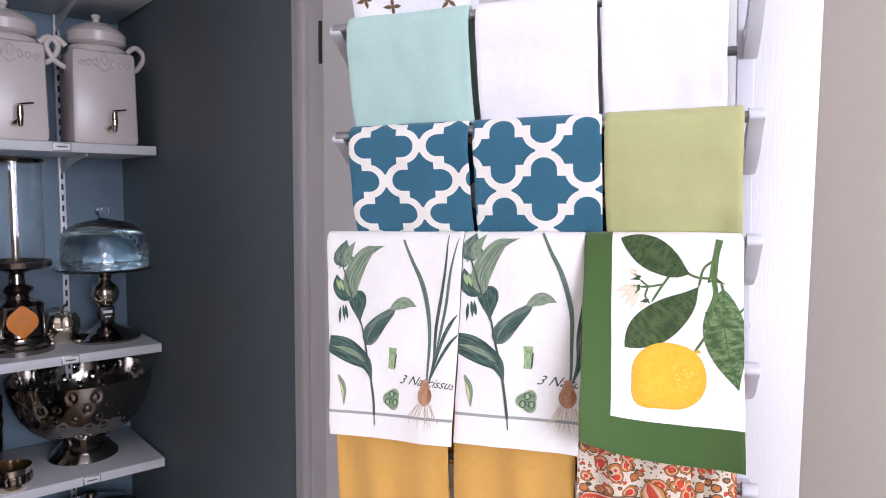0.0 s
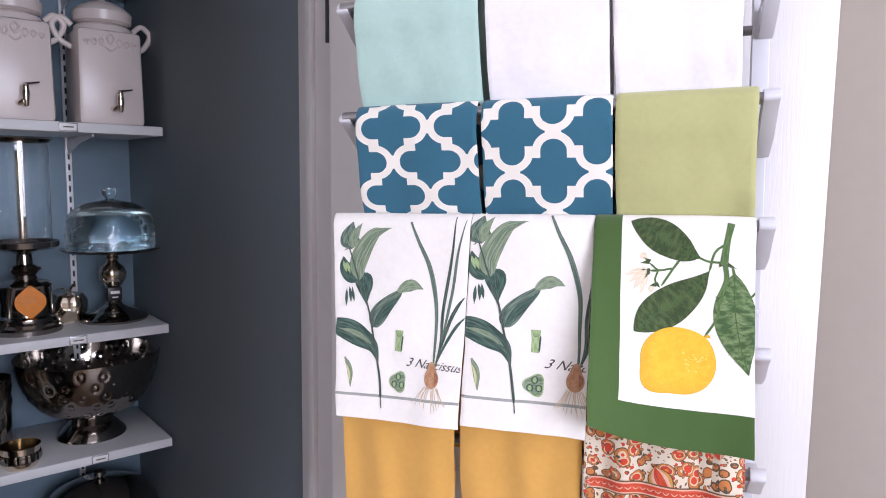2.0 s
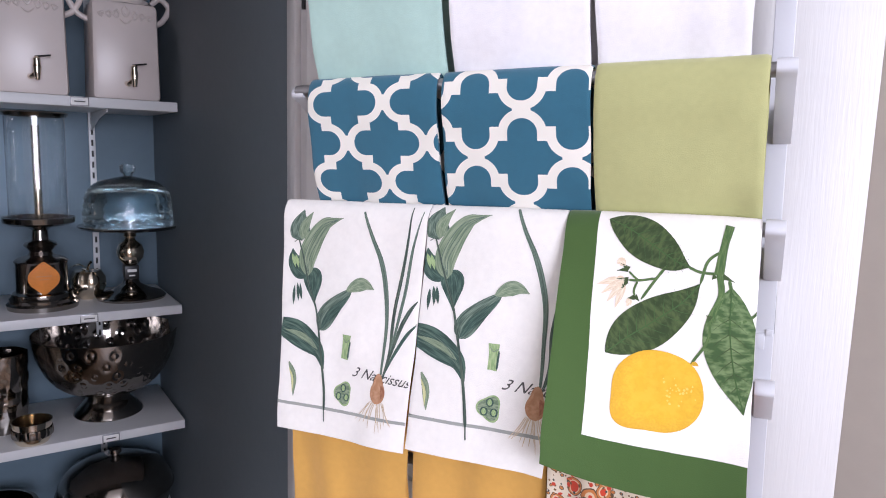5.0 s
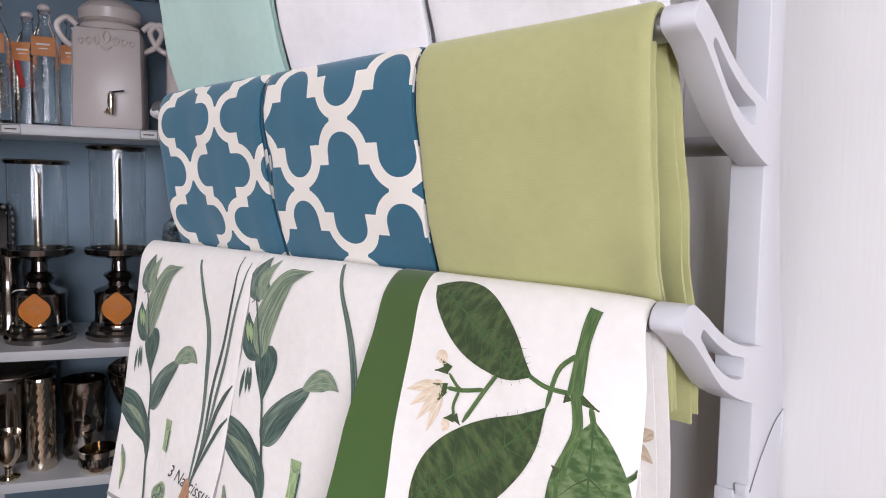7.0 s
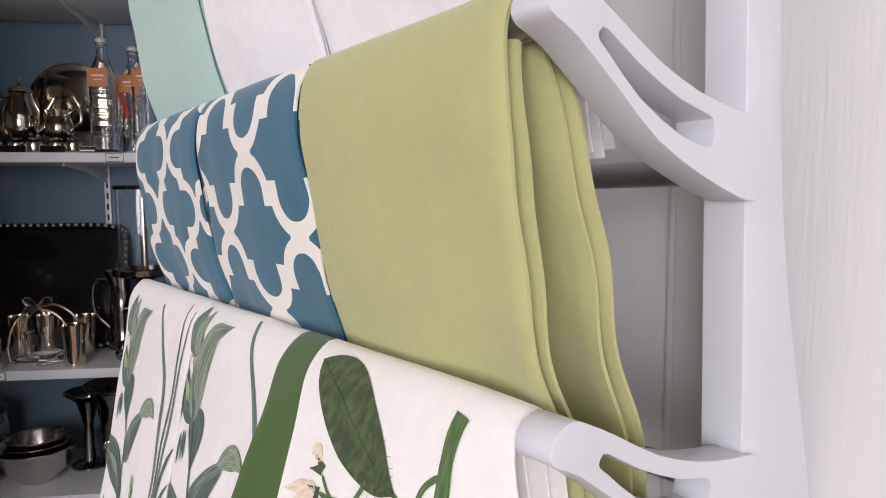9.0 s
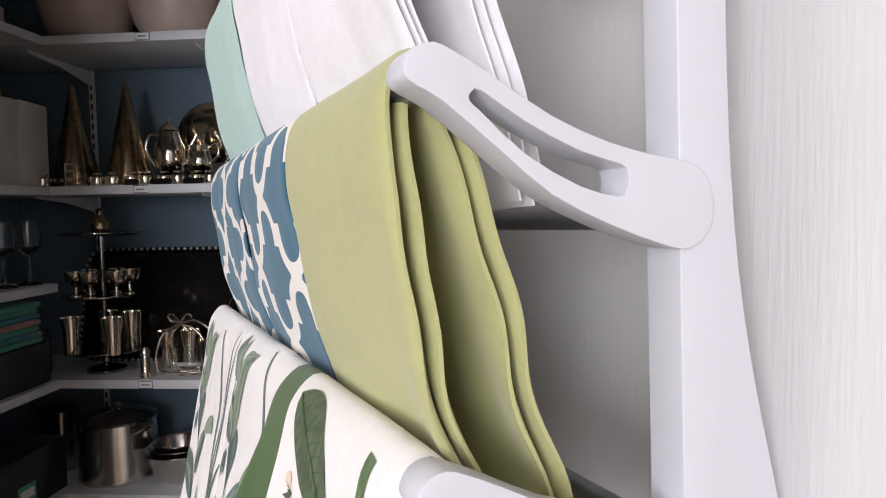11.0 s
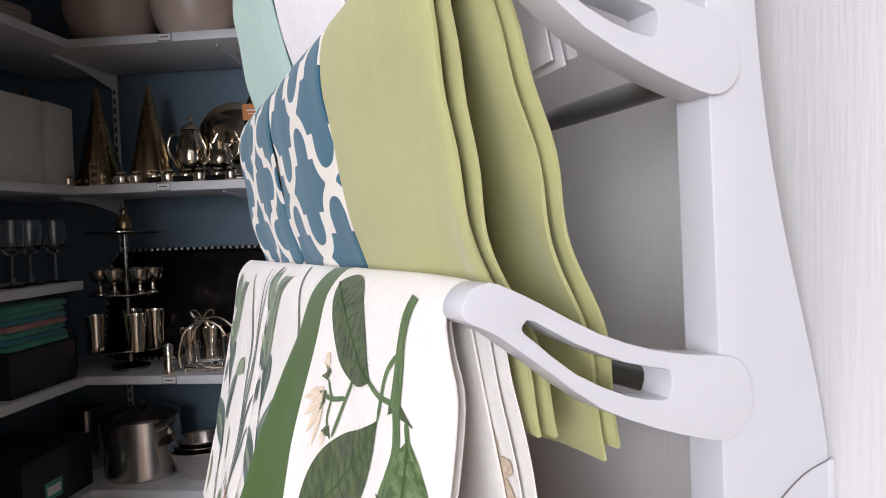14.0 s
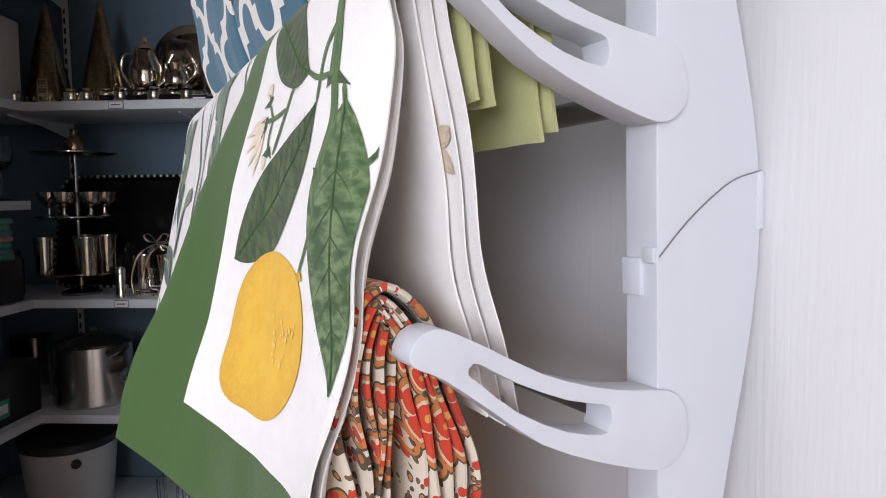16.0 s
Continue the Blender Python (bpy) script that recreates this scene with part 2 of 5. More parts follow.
M = {
    "wall_blue": material("slate blue wall paint", (0.128, 0.190, 0.238), 0.6, vary=0.05, grain=40, bump=0.15, bump_scale=120),
    # Side wall: slate blue greyed and paled to stand for light falling on it.
    "wall_side": material("slate blue wall paint greyed for its light", (0.150, 0.180, 0.202), 0.6, vary=0.05, grain=40, bump=0.15, bump_scale=120),
    "bead": material("worn silver beading", (0.80, 0.76, 0.70), 0.22, 0.8, vary=0.2),
    "wall_beige": material("beige wall paint", (0.66, 0.60, 0.53), 0.7, vary=0.03, grain=30, bump=0.15, bump_scale=120),
    "ceiling": material("white ceiling paint", (0.78, 0.77, 0.75), 0.8, vary=0.03, grain=30),
    "floor": material("brown floor boards", (0.22, 0.14, 0.085), 0.4, vary=0.25, grain=30, stretch=(1, 8, 1), bump=0.1),
    "trim": material("white trim paint", (0.68, 0.66, 0.65), 0.35, vary=0.04, grain=25, stretch=(1, 1, 0.15), bump=0.08, bump_scale=80),
    "door": material("white grained door paint", (0.71, 0.695, 0.68), 0.42, vary=0.012, grain=60, stretch=(6, 6, 0.35), bump=0.32, bump_scale=60),
    "plastic": material("white satin plastic", (0.63, 0.635, 0.665), 0.36, vary=0.015, grain=20, bump=0.04, bump_scale=700),
    "rod": material("grey metal tube", (0.30, 0.30, 0.31), 0.38, 0.85, vary=0.08, grain=60),
    "dark": material("black steel", (0.02, 0.02, 0.02), 0.4, 0.3),
    "shelf": material("white melamine shelf", (0.70, 0.70, 0.70), 0.4, vary=0.03, grain=20),
    "ceramic": material("cream glazed ceramic", (0.68, 0.60, 0.56), 0.32, vary=0.05, grain=12),
    "silver": material("polished silver plate", (0.80, 0.71, 0.58), 0.11, 1.0, vary=0.12, grain=40),
    "nickel": material("dark polished nickel", (0.31, 0.285, 0.26), 0.12, 1.0, vary=0.15, grain=40),
    "steel": material("brushed stainless steel", (0.63, 0.59, 0.55), 0.20, 1.0, vary=0.1, grain=80, stretch=(1, 1, 12)),
    "blacktray": material("black lacquered tray", (0.045, 0.040, 0.037), 0.12, 0.75, vary=0.35),
    "mercury": material("mercury glass", (0.46, 0.34, 0.20), 0.14, 1.0, vary=0.55, grain=90, bump=0.8, bump_scale=170),
    "tag": material("orange card tag", (0.70, 0.22, 0.02), 0.6, vary=0.12, grain=120),
    "label": material("orange paper label", (0.62, 0.24, 0.08), 0.6, vary=0.1, grain=60),
    "paper": material("white paper card", (0.78, 0.77, 0.74), 0.7, vary=0.03),
    "ink": material("dark printed ink", (0.085, 0.08, 0.075), 0.8),
    "red": material("red ribbon", (0.40, 0.03, 0.02), 0.7),
    "black_plastic": material("black plastic", (0.015, 0.015, 0.016), 0.4),
    "white_plastic": material("off-white bin plastic", (0.55, 0.54, 0.53), 0.45, vary=0.04),
    "stoneware": material("cream stoneware", (0.62, 0.50, 0.42), 0.35, vary=0.08, grain=30),
    "napkin_green": cloth("green napkin", (0.05, 0.30, 0.20)),
    "napkin_teal": cloth("teal napkin", (0.04, 0.22, 0.25)),
    "napkin_rose": cloth("rose napkin", (0.42, 0.22, 0.18)),
    "linen": cloth("cream linen bag", (0.58, 0.55, 0.50)),
    "glass": glass_material("clear glass"),
    "aqua_glass": glass_material("aqua pressed glass", (0.80, 0.90, 0.93), 0.10),
    "turquoise": cloth("seafoam cotton", (0.42, 0.60, 0.535)),
    "white": cloth("white cotton", (0.84, 0.82, 0.83)),
    "sage": cloth("sage green cotton", (0.435, 0.435, 0.19)),
    "mustard": cloth("mustard yellow cotton", (0.66, 0.36, 0.075)),
    "blue": cloth("peacock blue printed cotton", (0.022, 0.120, 0.185), lattice_wide, (0.80, 0.76, 0.68)),
    "blue_turned": cloth("peacock blue printed cotton, turned", (0.022, 0.120, 0.185), lattice_turned, (0.80, 0.76, 0.68)),
    "cream": cloth("off-white cotton", (0.84, 0.81, 0.76)),
    "paisley": paisley_material("red paisley cotton"),
    "leaf_a": print_material("printed grey-green leaf", (0.050, 0.088, 0.066), (0.19, 0.26, 0.20), 9, 1),
    "leaf_b": print_material("printed dark green leaf", (0.022, 0.058, 0.046), (0.085, 0.15, 0.115), 10, 1),
    "leaf_c": print_material("printed light green leaf", (0.14, 0.205, 0.125), (0.31, 0.37, 0.25), 9, 1),
    "stem": print_material("printed stem", (0.03, 0.055, 0.045), (0.11, 0.15, 0.11), 3, 0),
    "bulb": print_material("printed bulb", (0.40, 0.20, 0.10), (0.50, 0.28, 0.16), 3, 1),
    "bulb_shade": print_material("printed bulb shading", (0.26, 0.10, 0.05), (0.38, 0.17, 0.09), 3, 1),
    "bulb_light": print_material("printed pale yellow pod", (0.55, 0.55, 0.24), (0.66, 0.64, 0.38), 3, 1),
    "root": material("printed root", (0.60, 0.47, 0.32), 0.85),
    "pale": print_material("printed pale green", (0.25, 0.38, 0.16), (0.42, 0.52, 0.27), 4, 1),
    "greyband": material("printed grey band", (0.33, 0.34, 0.31), 0.85),
    "citrus_leaf": print_material("printed citrus leaf", (0.026, 0.052, 0.012), (0.070, 0.110, 0.032), 14, 0),
    "citrus_leaf_light": print_material("printed lighter citrus leaf", (0.042, 0.095, 0.024), (0.16, 0.235, 0.095), 14, 0),
    "vein": material("printed leaf vein", (0.050, 0.110, 0.030), 0.85),
    "lemon": print_material("printed lemon", (0.74, 0.42, 0.018), (0.79, 0.48, 0.03), 0, 1, 5.0),
    "lemon_light": print_material("printed lemon highlight", (0.80, 0.53, 0.06), (0.84, 0.64, 0.20), 0, 1, 18.0),
    "lemon_shade": print_material("printed lemon shading", (0.56, 0.30, 0.02), (0.74, 0.43, 0.02), 0, 1, 22.0),
    "twig": print_material("printed twig", (0.05, 0.11, 0.03), (0.12, 0.19, 0.06), 4, 1),
    "blossom": print_material("printed blossom", (0.70, 0.55, 0.38), (0.82, 0.74, 0.60), 5, 1),
    "floral_brown": material("printed brown floral", (0.16, 0.09, 0.05), 0.85),
    "paisley_brown": material("printed brown outline", (0.14, 0.075, 0.03), 0.85),
    "paisley_red": print_material("printed red paisley", (0.50, 0.04, 0.015), (0.60, 0.10, 0.03), 6, 1),
    "paisley_rose": print_material("printed rose paisley", (0.66, 0.36, 0.25), (0.72, 0.48, 0.36), 6, 1),
    "paisley_gold": print_material("printed gold paisley", (0.48, 0.22, 0.04), (0.60, 0.33, 0.08), 8, 1),
    "sepia": print_material("printed sepia flower", (0.52, 0.40, 0.27), (0.68, 0.57, 0.43), 5, 1),
    "pane": glass_material("window glass"),
}
Val.tree = M["lemon"].node_tree
nt = Val.tree
uvn, sep, spk = nt.nodes.new("ShaderNodeUVMap"), nt.nodes.new("ShaderNodeSeparateXYZ"), nt.nodes.new("ShaderNodeTexNoise")
spk.inputs["Scale"].default_value, spk.inputs["Detail"].default_value = 38, 2
nt.links.new(uvn.outputs[0], sep.inputs[0])
nt.links.new(uvn.outputs[0], spk.inputs["Vector"])
lu, lv = Val(sep.outputs[0]), Val(sep.outputs[1])
rim = (length(lu - 0.56, lv - 0.44) - 0.36) * 3.2 + (Val(spk.outputs[0]) - 0.5) * 1.2
mixl = nt.nodes.new("ShaderNodeMix")
mixl.data_type = "RGBA"
nt.links.new((rim.most(0.0).least(1.0) * 0.75).sock, mixl.inputs["Factor"])
bl = nt.nodes["Principled BSDF"]
nt.links.new(bl.inputs["Base Color"].links[0].from_socket, mixl.inputs["A"])
mixl.inputs["B"].default_value = (0.60, 0.30, 0.02, 1)
nt.links.new(mixl.outputs["Result"], bl.inputs["Base Color"])
M["lemon_cloth"] = cloth("white cotton with green border", (0.84, 0.81, 0.76), lambda u, v: u.below(0.3555).most(v.size().over(0.2240)), (0.045, 0.100, 0.016))


# ---- mesh helpers ----
def mesh_of(name, bm, mat, sharp=38):
    bmesh.ops.recalc_face_normals(bm, faces=bm.faces)
    me = bpy.data.meshes.new(name)
    bm.to_mesh(me)
    bm.free()
    me.polygons.foreach_set("use_smooth", [True] * len(me.polygons))
    me.set_sharp_from_angle(angle=radians(sharp))
    me.materials.append(M[mat])
    return me


def part(name, bm, mat, parent, label="", sharp=38):
    ob = new(name, mesh_of(name, bm, mat, sharp))
    ob.parent = parent
    return tagged(ob, label)


def thing(name, m, label, category, group=""):
    """An Empty at a thing's base, to carry its parts."""
    ob = new(name)
    ob.matrix_basis = m
    return tagged(ob, label, category, group)


def solid(name, bm, mat, m, label, category, group="", kind="", sharp=38):
    """A thing of one mesh."""
    ob = new(name, mesh_of(name, bm, mat, sharp))
    ob.matrix_basis = m
    return tagged(ob, label, category, group, kind)


def box(bm, x0, x1, y0, y1, z0, z1, bevel=0.0):
    r = bmesh.ops.create_cube(bm, size=1.0)["verts"]
    for v in r:
        v.co = ((x0 + x1) / 2 + v.co.x * (x1 - x0), (y0 + y1) / 2 + v.co.y * (y1 - y0), (z0 + z1) / 2 + v.co.z * (z1 - z0))
    if bevel:
        edges = list({e for v in r for e in v.link_edges})
        bmesh.ops.bevel(bm, geom=edges, offset=bevel, segments=2, profile=0.5, affect="EDGES")
    return bm


def boxes(*rows, bevel=0.0):
    bm = bmesh.new()
    for r in rows:
        box(bm, *r, bevel=bevel)
    return bm


def lathe(profile, seg=40, bm=None, at=(0, 0, 0), dent=None, square=0.0):
    """Turns (radius, height) pairs round z. dent(angle, height, radius) moves the surface outwards."""
    bm = bm or bmesh.new()
    rings = []
    for r, z in profile:
        if r < 1e-5:
            rings.append([bm.verts.new((at[0], at[1], at[2] + z))])
            continue
        ring = []
        for k in range(seg):
            a = 2 * math.pi * k / seg
            q = r + (dent(a, z, r) if dent else 0.0)
            if square:
                q *= (abs(math.cos(a)) ** square + abs(math.sin(a)) ** square) ** (-1 / square)
            ring.append(bm.verts.new((at[0] + q * math.cos(a), at[1] + q * math.sin(a), at[2] + z)))
        rings.append(ring)
    for a, b in zip(rings, rings[1:]):
        if len(a) == 1 and len(b) == 1:
            continue
        for k in range(seg):
            n = (k + 1) % seg
            if len(a) == 1:
                bm.faces.new((a[0], b[k], b[n]))
            elif len(b) == 1:
                bm.faces.new((a[k], a[n], b[0]))
            else:
                bm.faces.new((a[k], a[n], b[n], b[k]))
    return bm


def curve_points(pts, n):
    """A smooth line (Catmull-Rom) through points, n steps a span."""
    pts = [np.array(p, float) for p in pts]
    ext = [2 * pts[0] - pts[1], *pts, 2 * pts[-1] - pts[-2]]
    out = []
    for i in range(1, len(ext) - 2):
        p0, p1, p2, p3 = ext[i - 1:i + 3]
        for k in range(n):
            t = k / n
            out.append(0.5 * (2 * p1 + (p2 - p0) * t + (2 * p0 - 5 * p1 + 4 * p2 - p3) * t * t + (3 * p1 - p0 - 3 * p2 + p3) * t ** 3))
    out.append(pts[-1])
    return out


def tube(pts, radius, seg=10, bm=None, n=6, flat=1.0):
    """A round bar along a smooth line, with closed ends. radius: a number, or one for each point."""
    bm = bm or bmesh.new()
    line = [Vector(p) for p in curve_points(pts, n)] if len(pts) > 2 else [Vector(p) for p in pts]
    rad = radius if isinstance(radius, (list, tuple)) else [radius] * len(pts)
    rings = []
    side = None
    for i, p in enumerate(line):
        d = (line[min(i + 1, len(line) - 1)] - line[max(i - 1, 0)]).normalized()
        if side is None:
            side = d.cross(Vector((0, 0, 1)) if abs(d.z) < 0.9 else Vector((1, 0, 0))).normalized()
        side = (side - d * side.dot(d)).normalized()
        up = d.cross(side)
        f = i / (len(line) - 1) * (len(rad) - 1)
        r = rad[int(f)] + (rad[min(int(f) + 1, len(rad) - 1)] - rad[int(f)]) * (f - int(f))
        rings.append([bm.verts.new(p + side * (r * math.cos(2 * math.pi * k / seg)) + up * (r * flat * math.sin(2 * math.pi * k / seg))) for k in range(seg)])
    for a, b in zip(rings, rings[1:]):
        for k in range(seg):
            bm.faces.new((a[k], a[(k + 1) % seg], b[(k + 1) % seg], b[k]))
    bm.faces.new(rings[0])
    bm.faces.new(rings[-1])
    return bm


def plate(outline, hole, axis_pos, depth, bevel, to):
    """A flat shape with a hole, of a thickness and with rounded rims; to(a, b, c) places it."""
    bm = bmesh.new()
    edges = []
    for loop in (outline, hole):
        if not loop:
            continue
        vs = [bm.verts.new(to(a, b, axis_pos)) for a, b in loop]
        edges += [bm.edges.new((vs[i], vs[(i + 1) % len(vs)])) for i in range(len(vs))]
    bmesh.ops.triangle_fill(bm, use_beauty=True, use_dissolve=False, edges=edges)
    ext = bmesh.ops.extrude_face_region(bm, geom=list(bm.faces))
    shift = Vector(to(0, 0, depth)) - Vector(to(0, 0, 0))
    for v in ext["geom"]:
        if isinstance(v, bmesh.types.BMVert):
            v.co += shift
    bmesh.ops.recalc_face_normals(bm, faces=bm.faces)
    rims = [e for e in bm.edges if len(e.link_faces) == 2 and e.calc_face_angle() > 1.2 and abs((e.verts[0].co - e.verts[1].co).dot(shift.normalized())) < 1e-6]
    bmesh.ops.bevel(bm, geom=rims, offset=bevel, segments=3, profile=0.5, affect="EDGES", clamp_overlap=True)
    return bm


# ---- structure ----
EYE4 = Matrix.Identity(4)


def structure(name, bm, mat, label="", category="wall"):
    return solid(name, bm, mat, EYE4, label, category, kind="structure")


structure("floor", boxes((-0.5, 4.2, -2.6, 2.2, -0.05, 0.0)), "floor", "brown wooden floor boards of the room", "floor")
structure("ceiling", boxes((-0.5, 4.2, -2.6, 2.2, 2.5, 2.55)), "ceiling", "plain white painted ceiling", "ceiling")
structure("wall_pantry_back", boxes((-0.48, -0.36, -0.48, 1.2, 0, 2.5)), "wall_blue", "slate blue painted pantry wall behind the shelves")
structure("wall_pantry_side", boxes((-0.36, 0.759, 1.100, 1.2, 0, 2.5)), "wall_side", "slate blue pantry side wall, its light greyed into the colour")
structure("wall_pantry_left", boxes((-0.36, 0.78, -0.48, -0.36, 0, 2.5)), "wall_blue", "slate blue painted pantry wall beside the short shelves")
structure("wall_front", boxes((0.78, 0.9, -2.5, 0.31, 0, 2.5), (0.78, 0.9, 1.203, 2.0, 0, 2.5), (0.78, 0.9, 0.31, 1.203, 2.08, 2.5)), "wall_beige", "beige painted wall round the pantry opening")
structure("wall_right", boxes((0.9, 4.1, 2.0, 2.12, 0, 2.5)), "wall_beige", "beige painted room wall")
structure("wall_window", boxes((4.0, 4.12, -2.5, -0.20, 0, 2.5), (4.0, 4.12, 1.34, 2.0, 0, 2.5), (4.0, 4.12, -0.20, 1.34, 0, 0.78), (4.0, 4.12, -0.20, 1.34, 2.22, 2.5)), "wall_beige", "beige room wall with a window")
# Unseen rear wall, opened for the added fill lamp.
structure("wall_behind", boxes((0.9, 1.53, -2.5, -2.38, 0, 2.5), (3.07, 4.0, -2.5, -2.38, 0, 2.5), (1.53, 3.07, -2.5, -2.38, 0, 0.78), (1.53, 3.07, -2.5, -2.38, 2.22, 2.5)), "wall_beige", "unseen beige room wall with an opening added for the fill lamp")

# The second window is added to go with the rear fill lamp.
for k, (m, label) in enumerate(((pose(4.06, 0.57, 1.5, 0, 0, 90), "white framed window in the room wall"), (pose(2.3, -2.44, 1.5), "unseen white framed window added in front of the rear fill lamp"))):
    win = thing("window_%d" % (k + 1), m, label, "window")
    win["kind"] = "structure"
    part("window_frame", boxes((-0.77, -0.72, -0.04, 0.04, -0.72, 0.72), (0.72, 0.77, -0.04, 0.04, -0.72, 0.72), (-0.72, 0.72, -0.04, 0.04, 0.67, 0.72), (-0.72, 0.72, -0.04, 0.04, -0.72, -0.67), (-0.02, 0.02, -0.03, 0.03, -0.67, 0.67)), "trim", win)
    for x in (-0.37, 0.37):
        pane = part("pane", boxes((x - 0.34, x + 0.34, -0.003, 0.003, -0.66, 0.66)), "pane", win)
        pane.visible_shadow = False

# jamb of the pantry opening with its stop and rounded edges
jamb = thing("door_jamb", EYE4, "white painted door jamb with a raised stop", "door frame")
jamb["kind"] = "structure"
part("jamb_board", box(bmesh.new(), 0.761, 0.903, 1.096, 1.2, 0, 2.08, 0.003), "trim", jamb)
part("door_stop", box(bmesh.new(), 0.804, 0.827, 1.084, 1.098, 0, 2.08, 0.003), "trim", jamb)
part("head_board", box(bmesh.new(), 0.775, 0.905, 0.31, 1.082, 2.04, 2.08, 0.003), "trim", jamb)
part("jamb_board", box(bmesh.new(), 0.775, 0.905, 0.29, 0.31, 0, 2.08, 0.003), "trim", jamb)

# ---- the open pantry door, in a frame of its own: x along it, y away from the room ----
RACK = pose(1.1876, 0.9707, -0.0111, 0, -1.3, 29.9)
DOOR = pose(1.160, 0.9549, 0, 0, 0, 29.9)
door = thing("door_1", DOOR, "open white grained panel door carrying a towel rack", "door")
door["kind"] = "structure"
DX0, DX1, DY = -0.135, 0.594, 0.192
bm = boxes((DX0, DX0 + 0.135, DY, DY + 0.035, 0.012, 2.035), (DX1 - 0.160, DX1, DY, DY + 0.035, 0.012, 2.035), bevel=0.002)
for z0, z1 in ((0.012, 0.22), (0.86, 0.99), (1.93, 2.035)):
    box(bm, DX0 + 0.135, DX1 - 0.160, DY, DY + 0.035, z0, z1, bevel=0.001)
part("door_frame_boards", bm, "door", door)
for z0, z1 in ((0.22, 0.86), (0.99, 1.93)):
    part("panel", box(bmesh.new(), DX0 + 0.13, DX1 - 0.155, DY + 0.012, DY + 0.028, z0 - 0.004, z1 + 0.004), "door", door)
    for x in (DX0 + 0.135, DX1 - 0.167):
        part("moulding", box(bmesh.new(), x, x + 0.007, DY + 0.004, DY + 0.013, z0, z1, 0.0015), "door", door)
for z in (0.25, 0.75, 1.709):
    part("hinge", tube([(DX0 - 0.003, DY - 0.002, z - 0.034), (DX0 - 0.003, DY - 0.002, z + 0.034)], 0.0032), "dark", door, "dark steel hinge barrel")

# ---- towel rack ----
ROWS = (1.834, 1.691, 1.548, 1.4085, 1.262, 1.121)
rack = thing("towel_rack", RACK, "white plastic door-mounted towel rack with grey metal bars", "towel rack")
ARM = ((0.0085, 0.005), (0.012, 0.0105), (0.019, 0.0128), (0.027, 0.010), (0.040, 0.0035), (0.0635, -0.009), (0.088, -0.0175), (0.110, -0.022), (0.128, -0.0245), (0.136, -0.030), (0.1395, -0.040),
       (0.138, -0.050), (0.131, -0.0565), (0.1225, -0.058), (0.110, -0.055), (0.089, -0.048), (0.063, -0.0365), (0.042, -0.021), (0.0217, -0.006), (0.0125, -0.0015), (0.009, 0.001))
SLOT = ((0.0312, -0.004), (0.0325, -0.0022), (0.036, -0.0020), (0.0528, -0.0115), (0.0752, -0.021), (0.0935, -0.0255), (0.0965, -0.028), (0.0972, -0.0315), (0.0960, -0.0355), (0.0925, -0.0375), (0.0749, -0.0335), (0.0525, -0.0225), (0.0358, -0.009), (0.032, -0.006))


def rounded(loop):
    """A closed outline with a smooth line through its points."""
    p = [np.array(q, float) for q in loop]
    out = []
    for i in range(len(p)):
        a, b, c, d = (p[(i + k) % len(p)] for k in (-1, 0, 1, 2))
        out += [b, (9 * (b + c) - a - d) / 16]
    return out


def back_edge(z):
    """Depth of the upright: widest where its two halves join, slimmer towards the ends."""
    d = (z - 1.312) / (0.124 if z > 1.312 else 0.132)
    return 0.151 + 0.038 * math.exp(-d * d)


for side, (x0, x1) in enumerate(((-0.014, 0.0055), (0.4955, 0.515))):
    prof = [(0.125, z) for z in (1.03, 1.9)] + [(back_edge(1.9 - 0.02 * k), 1.9 - 0.02 * k) for k in range(44)]
    up = part("upright", plate(prof, None, x0, x1 - x0, 0.0025, lambda a, b, c: (c, a, b)), "plastic", rack, "bowed white plastic upright")
    # joint between the halves: a curved seam, a clip and a cover strip at the back
    out = x1 + 0.0003 if side else x0 - 0.0003
    seam = [(out, 0.1257, 1.2943), (out, 0.1351, 1.303), (out, 0.1488, 1.3139), (out, 0.1693, 1.3263), (out, 0.188, 1.3312)]
    part("seam", tube(seam, 0.0004, 6), "rod", up, "grey joint line")
    part("clip", boxes((x0 - 0.0005, x0 + 0.0112, 0.1228, 0.1265, 1.277, 1.2937), bevel=0.001), "plastic", up)
    part("ledge", boxes((x0 + 0.0115, x1 - 0.001, 0.1232, 0.1262, 1.2915, 1.2985), bevel=0.0008), "plastic", up)
    part("cover_strip", boxes((x0 + 0.003, x1 + 0.0006, 0.186, 0.1912, 1.304, 1.331), bevel=0.001), "plastic", up)
    ax = x0 - 0.003 if side == 0 else x1 - 0.0135
    for z in ROWS:
        part("arm", plate([(a + (0.005 if side == 0 else 0), z + b - (0.004 if side == 0 else 0)) for a, b in rounded(ARM)], [(a + (0.005 if side == 0 else 0), z + b - (0.004 if side == 0 else 0)) for a, b in rounded(SLOT)], ax, 0.0165, 0.0042, lambda a, b, c: (c, a, b)), "plastic", rack, "curved white plastic arm with a slot")
for z in ROWS:
    part("bar", tube([(-0.012, 0.0195, z + 0.003), (0.508, 0.0195, z + 0.003)], 0.0068, 14), "rod", rack, "grey metal bar")
    part("cross_bar", tube([(0.0, 0.134, z - 0.045), (0.497, 0.134, z - 0.045)], 0.0062, 12), "rod", rack, "grey metal cross bar near the door")


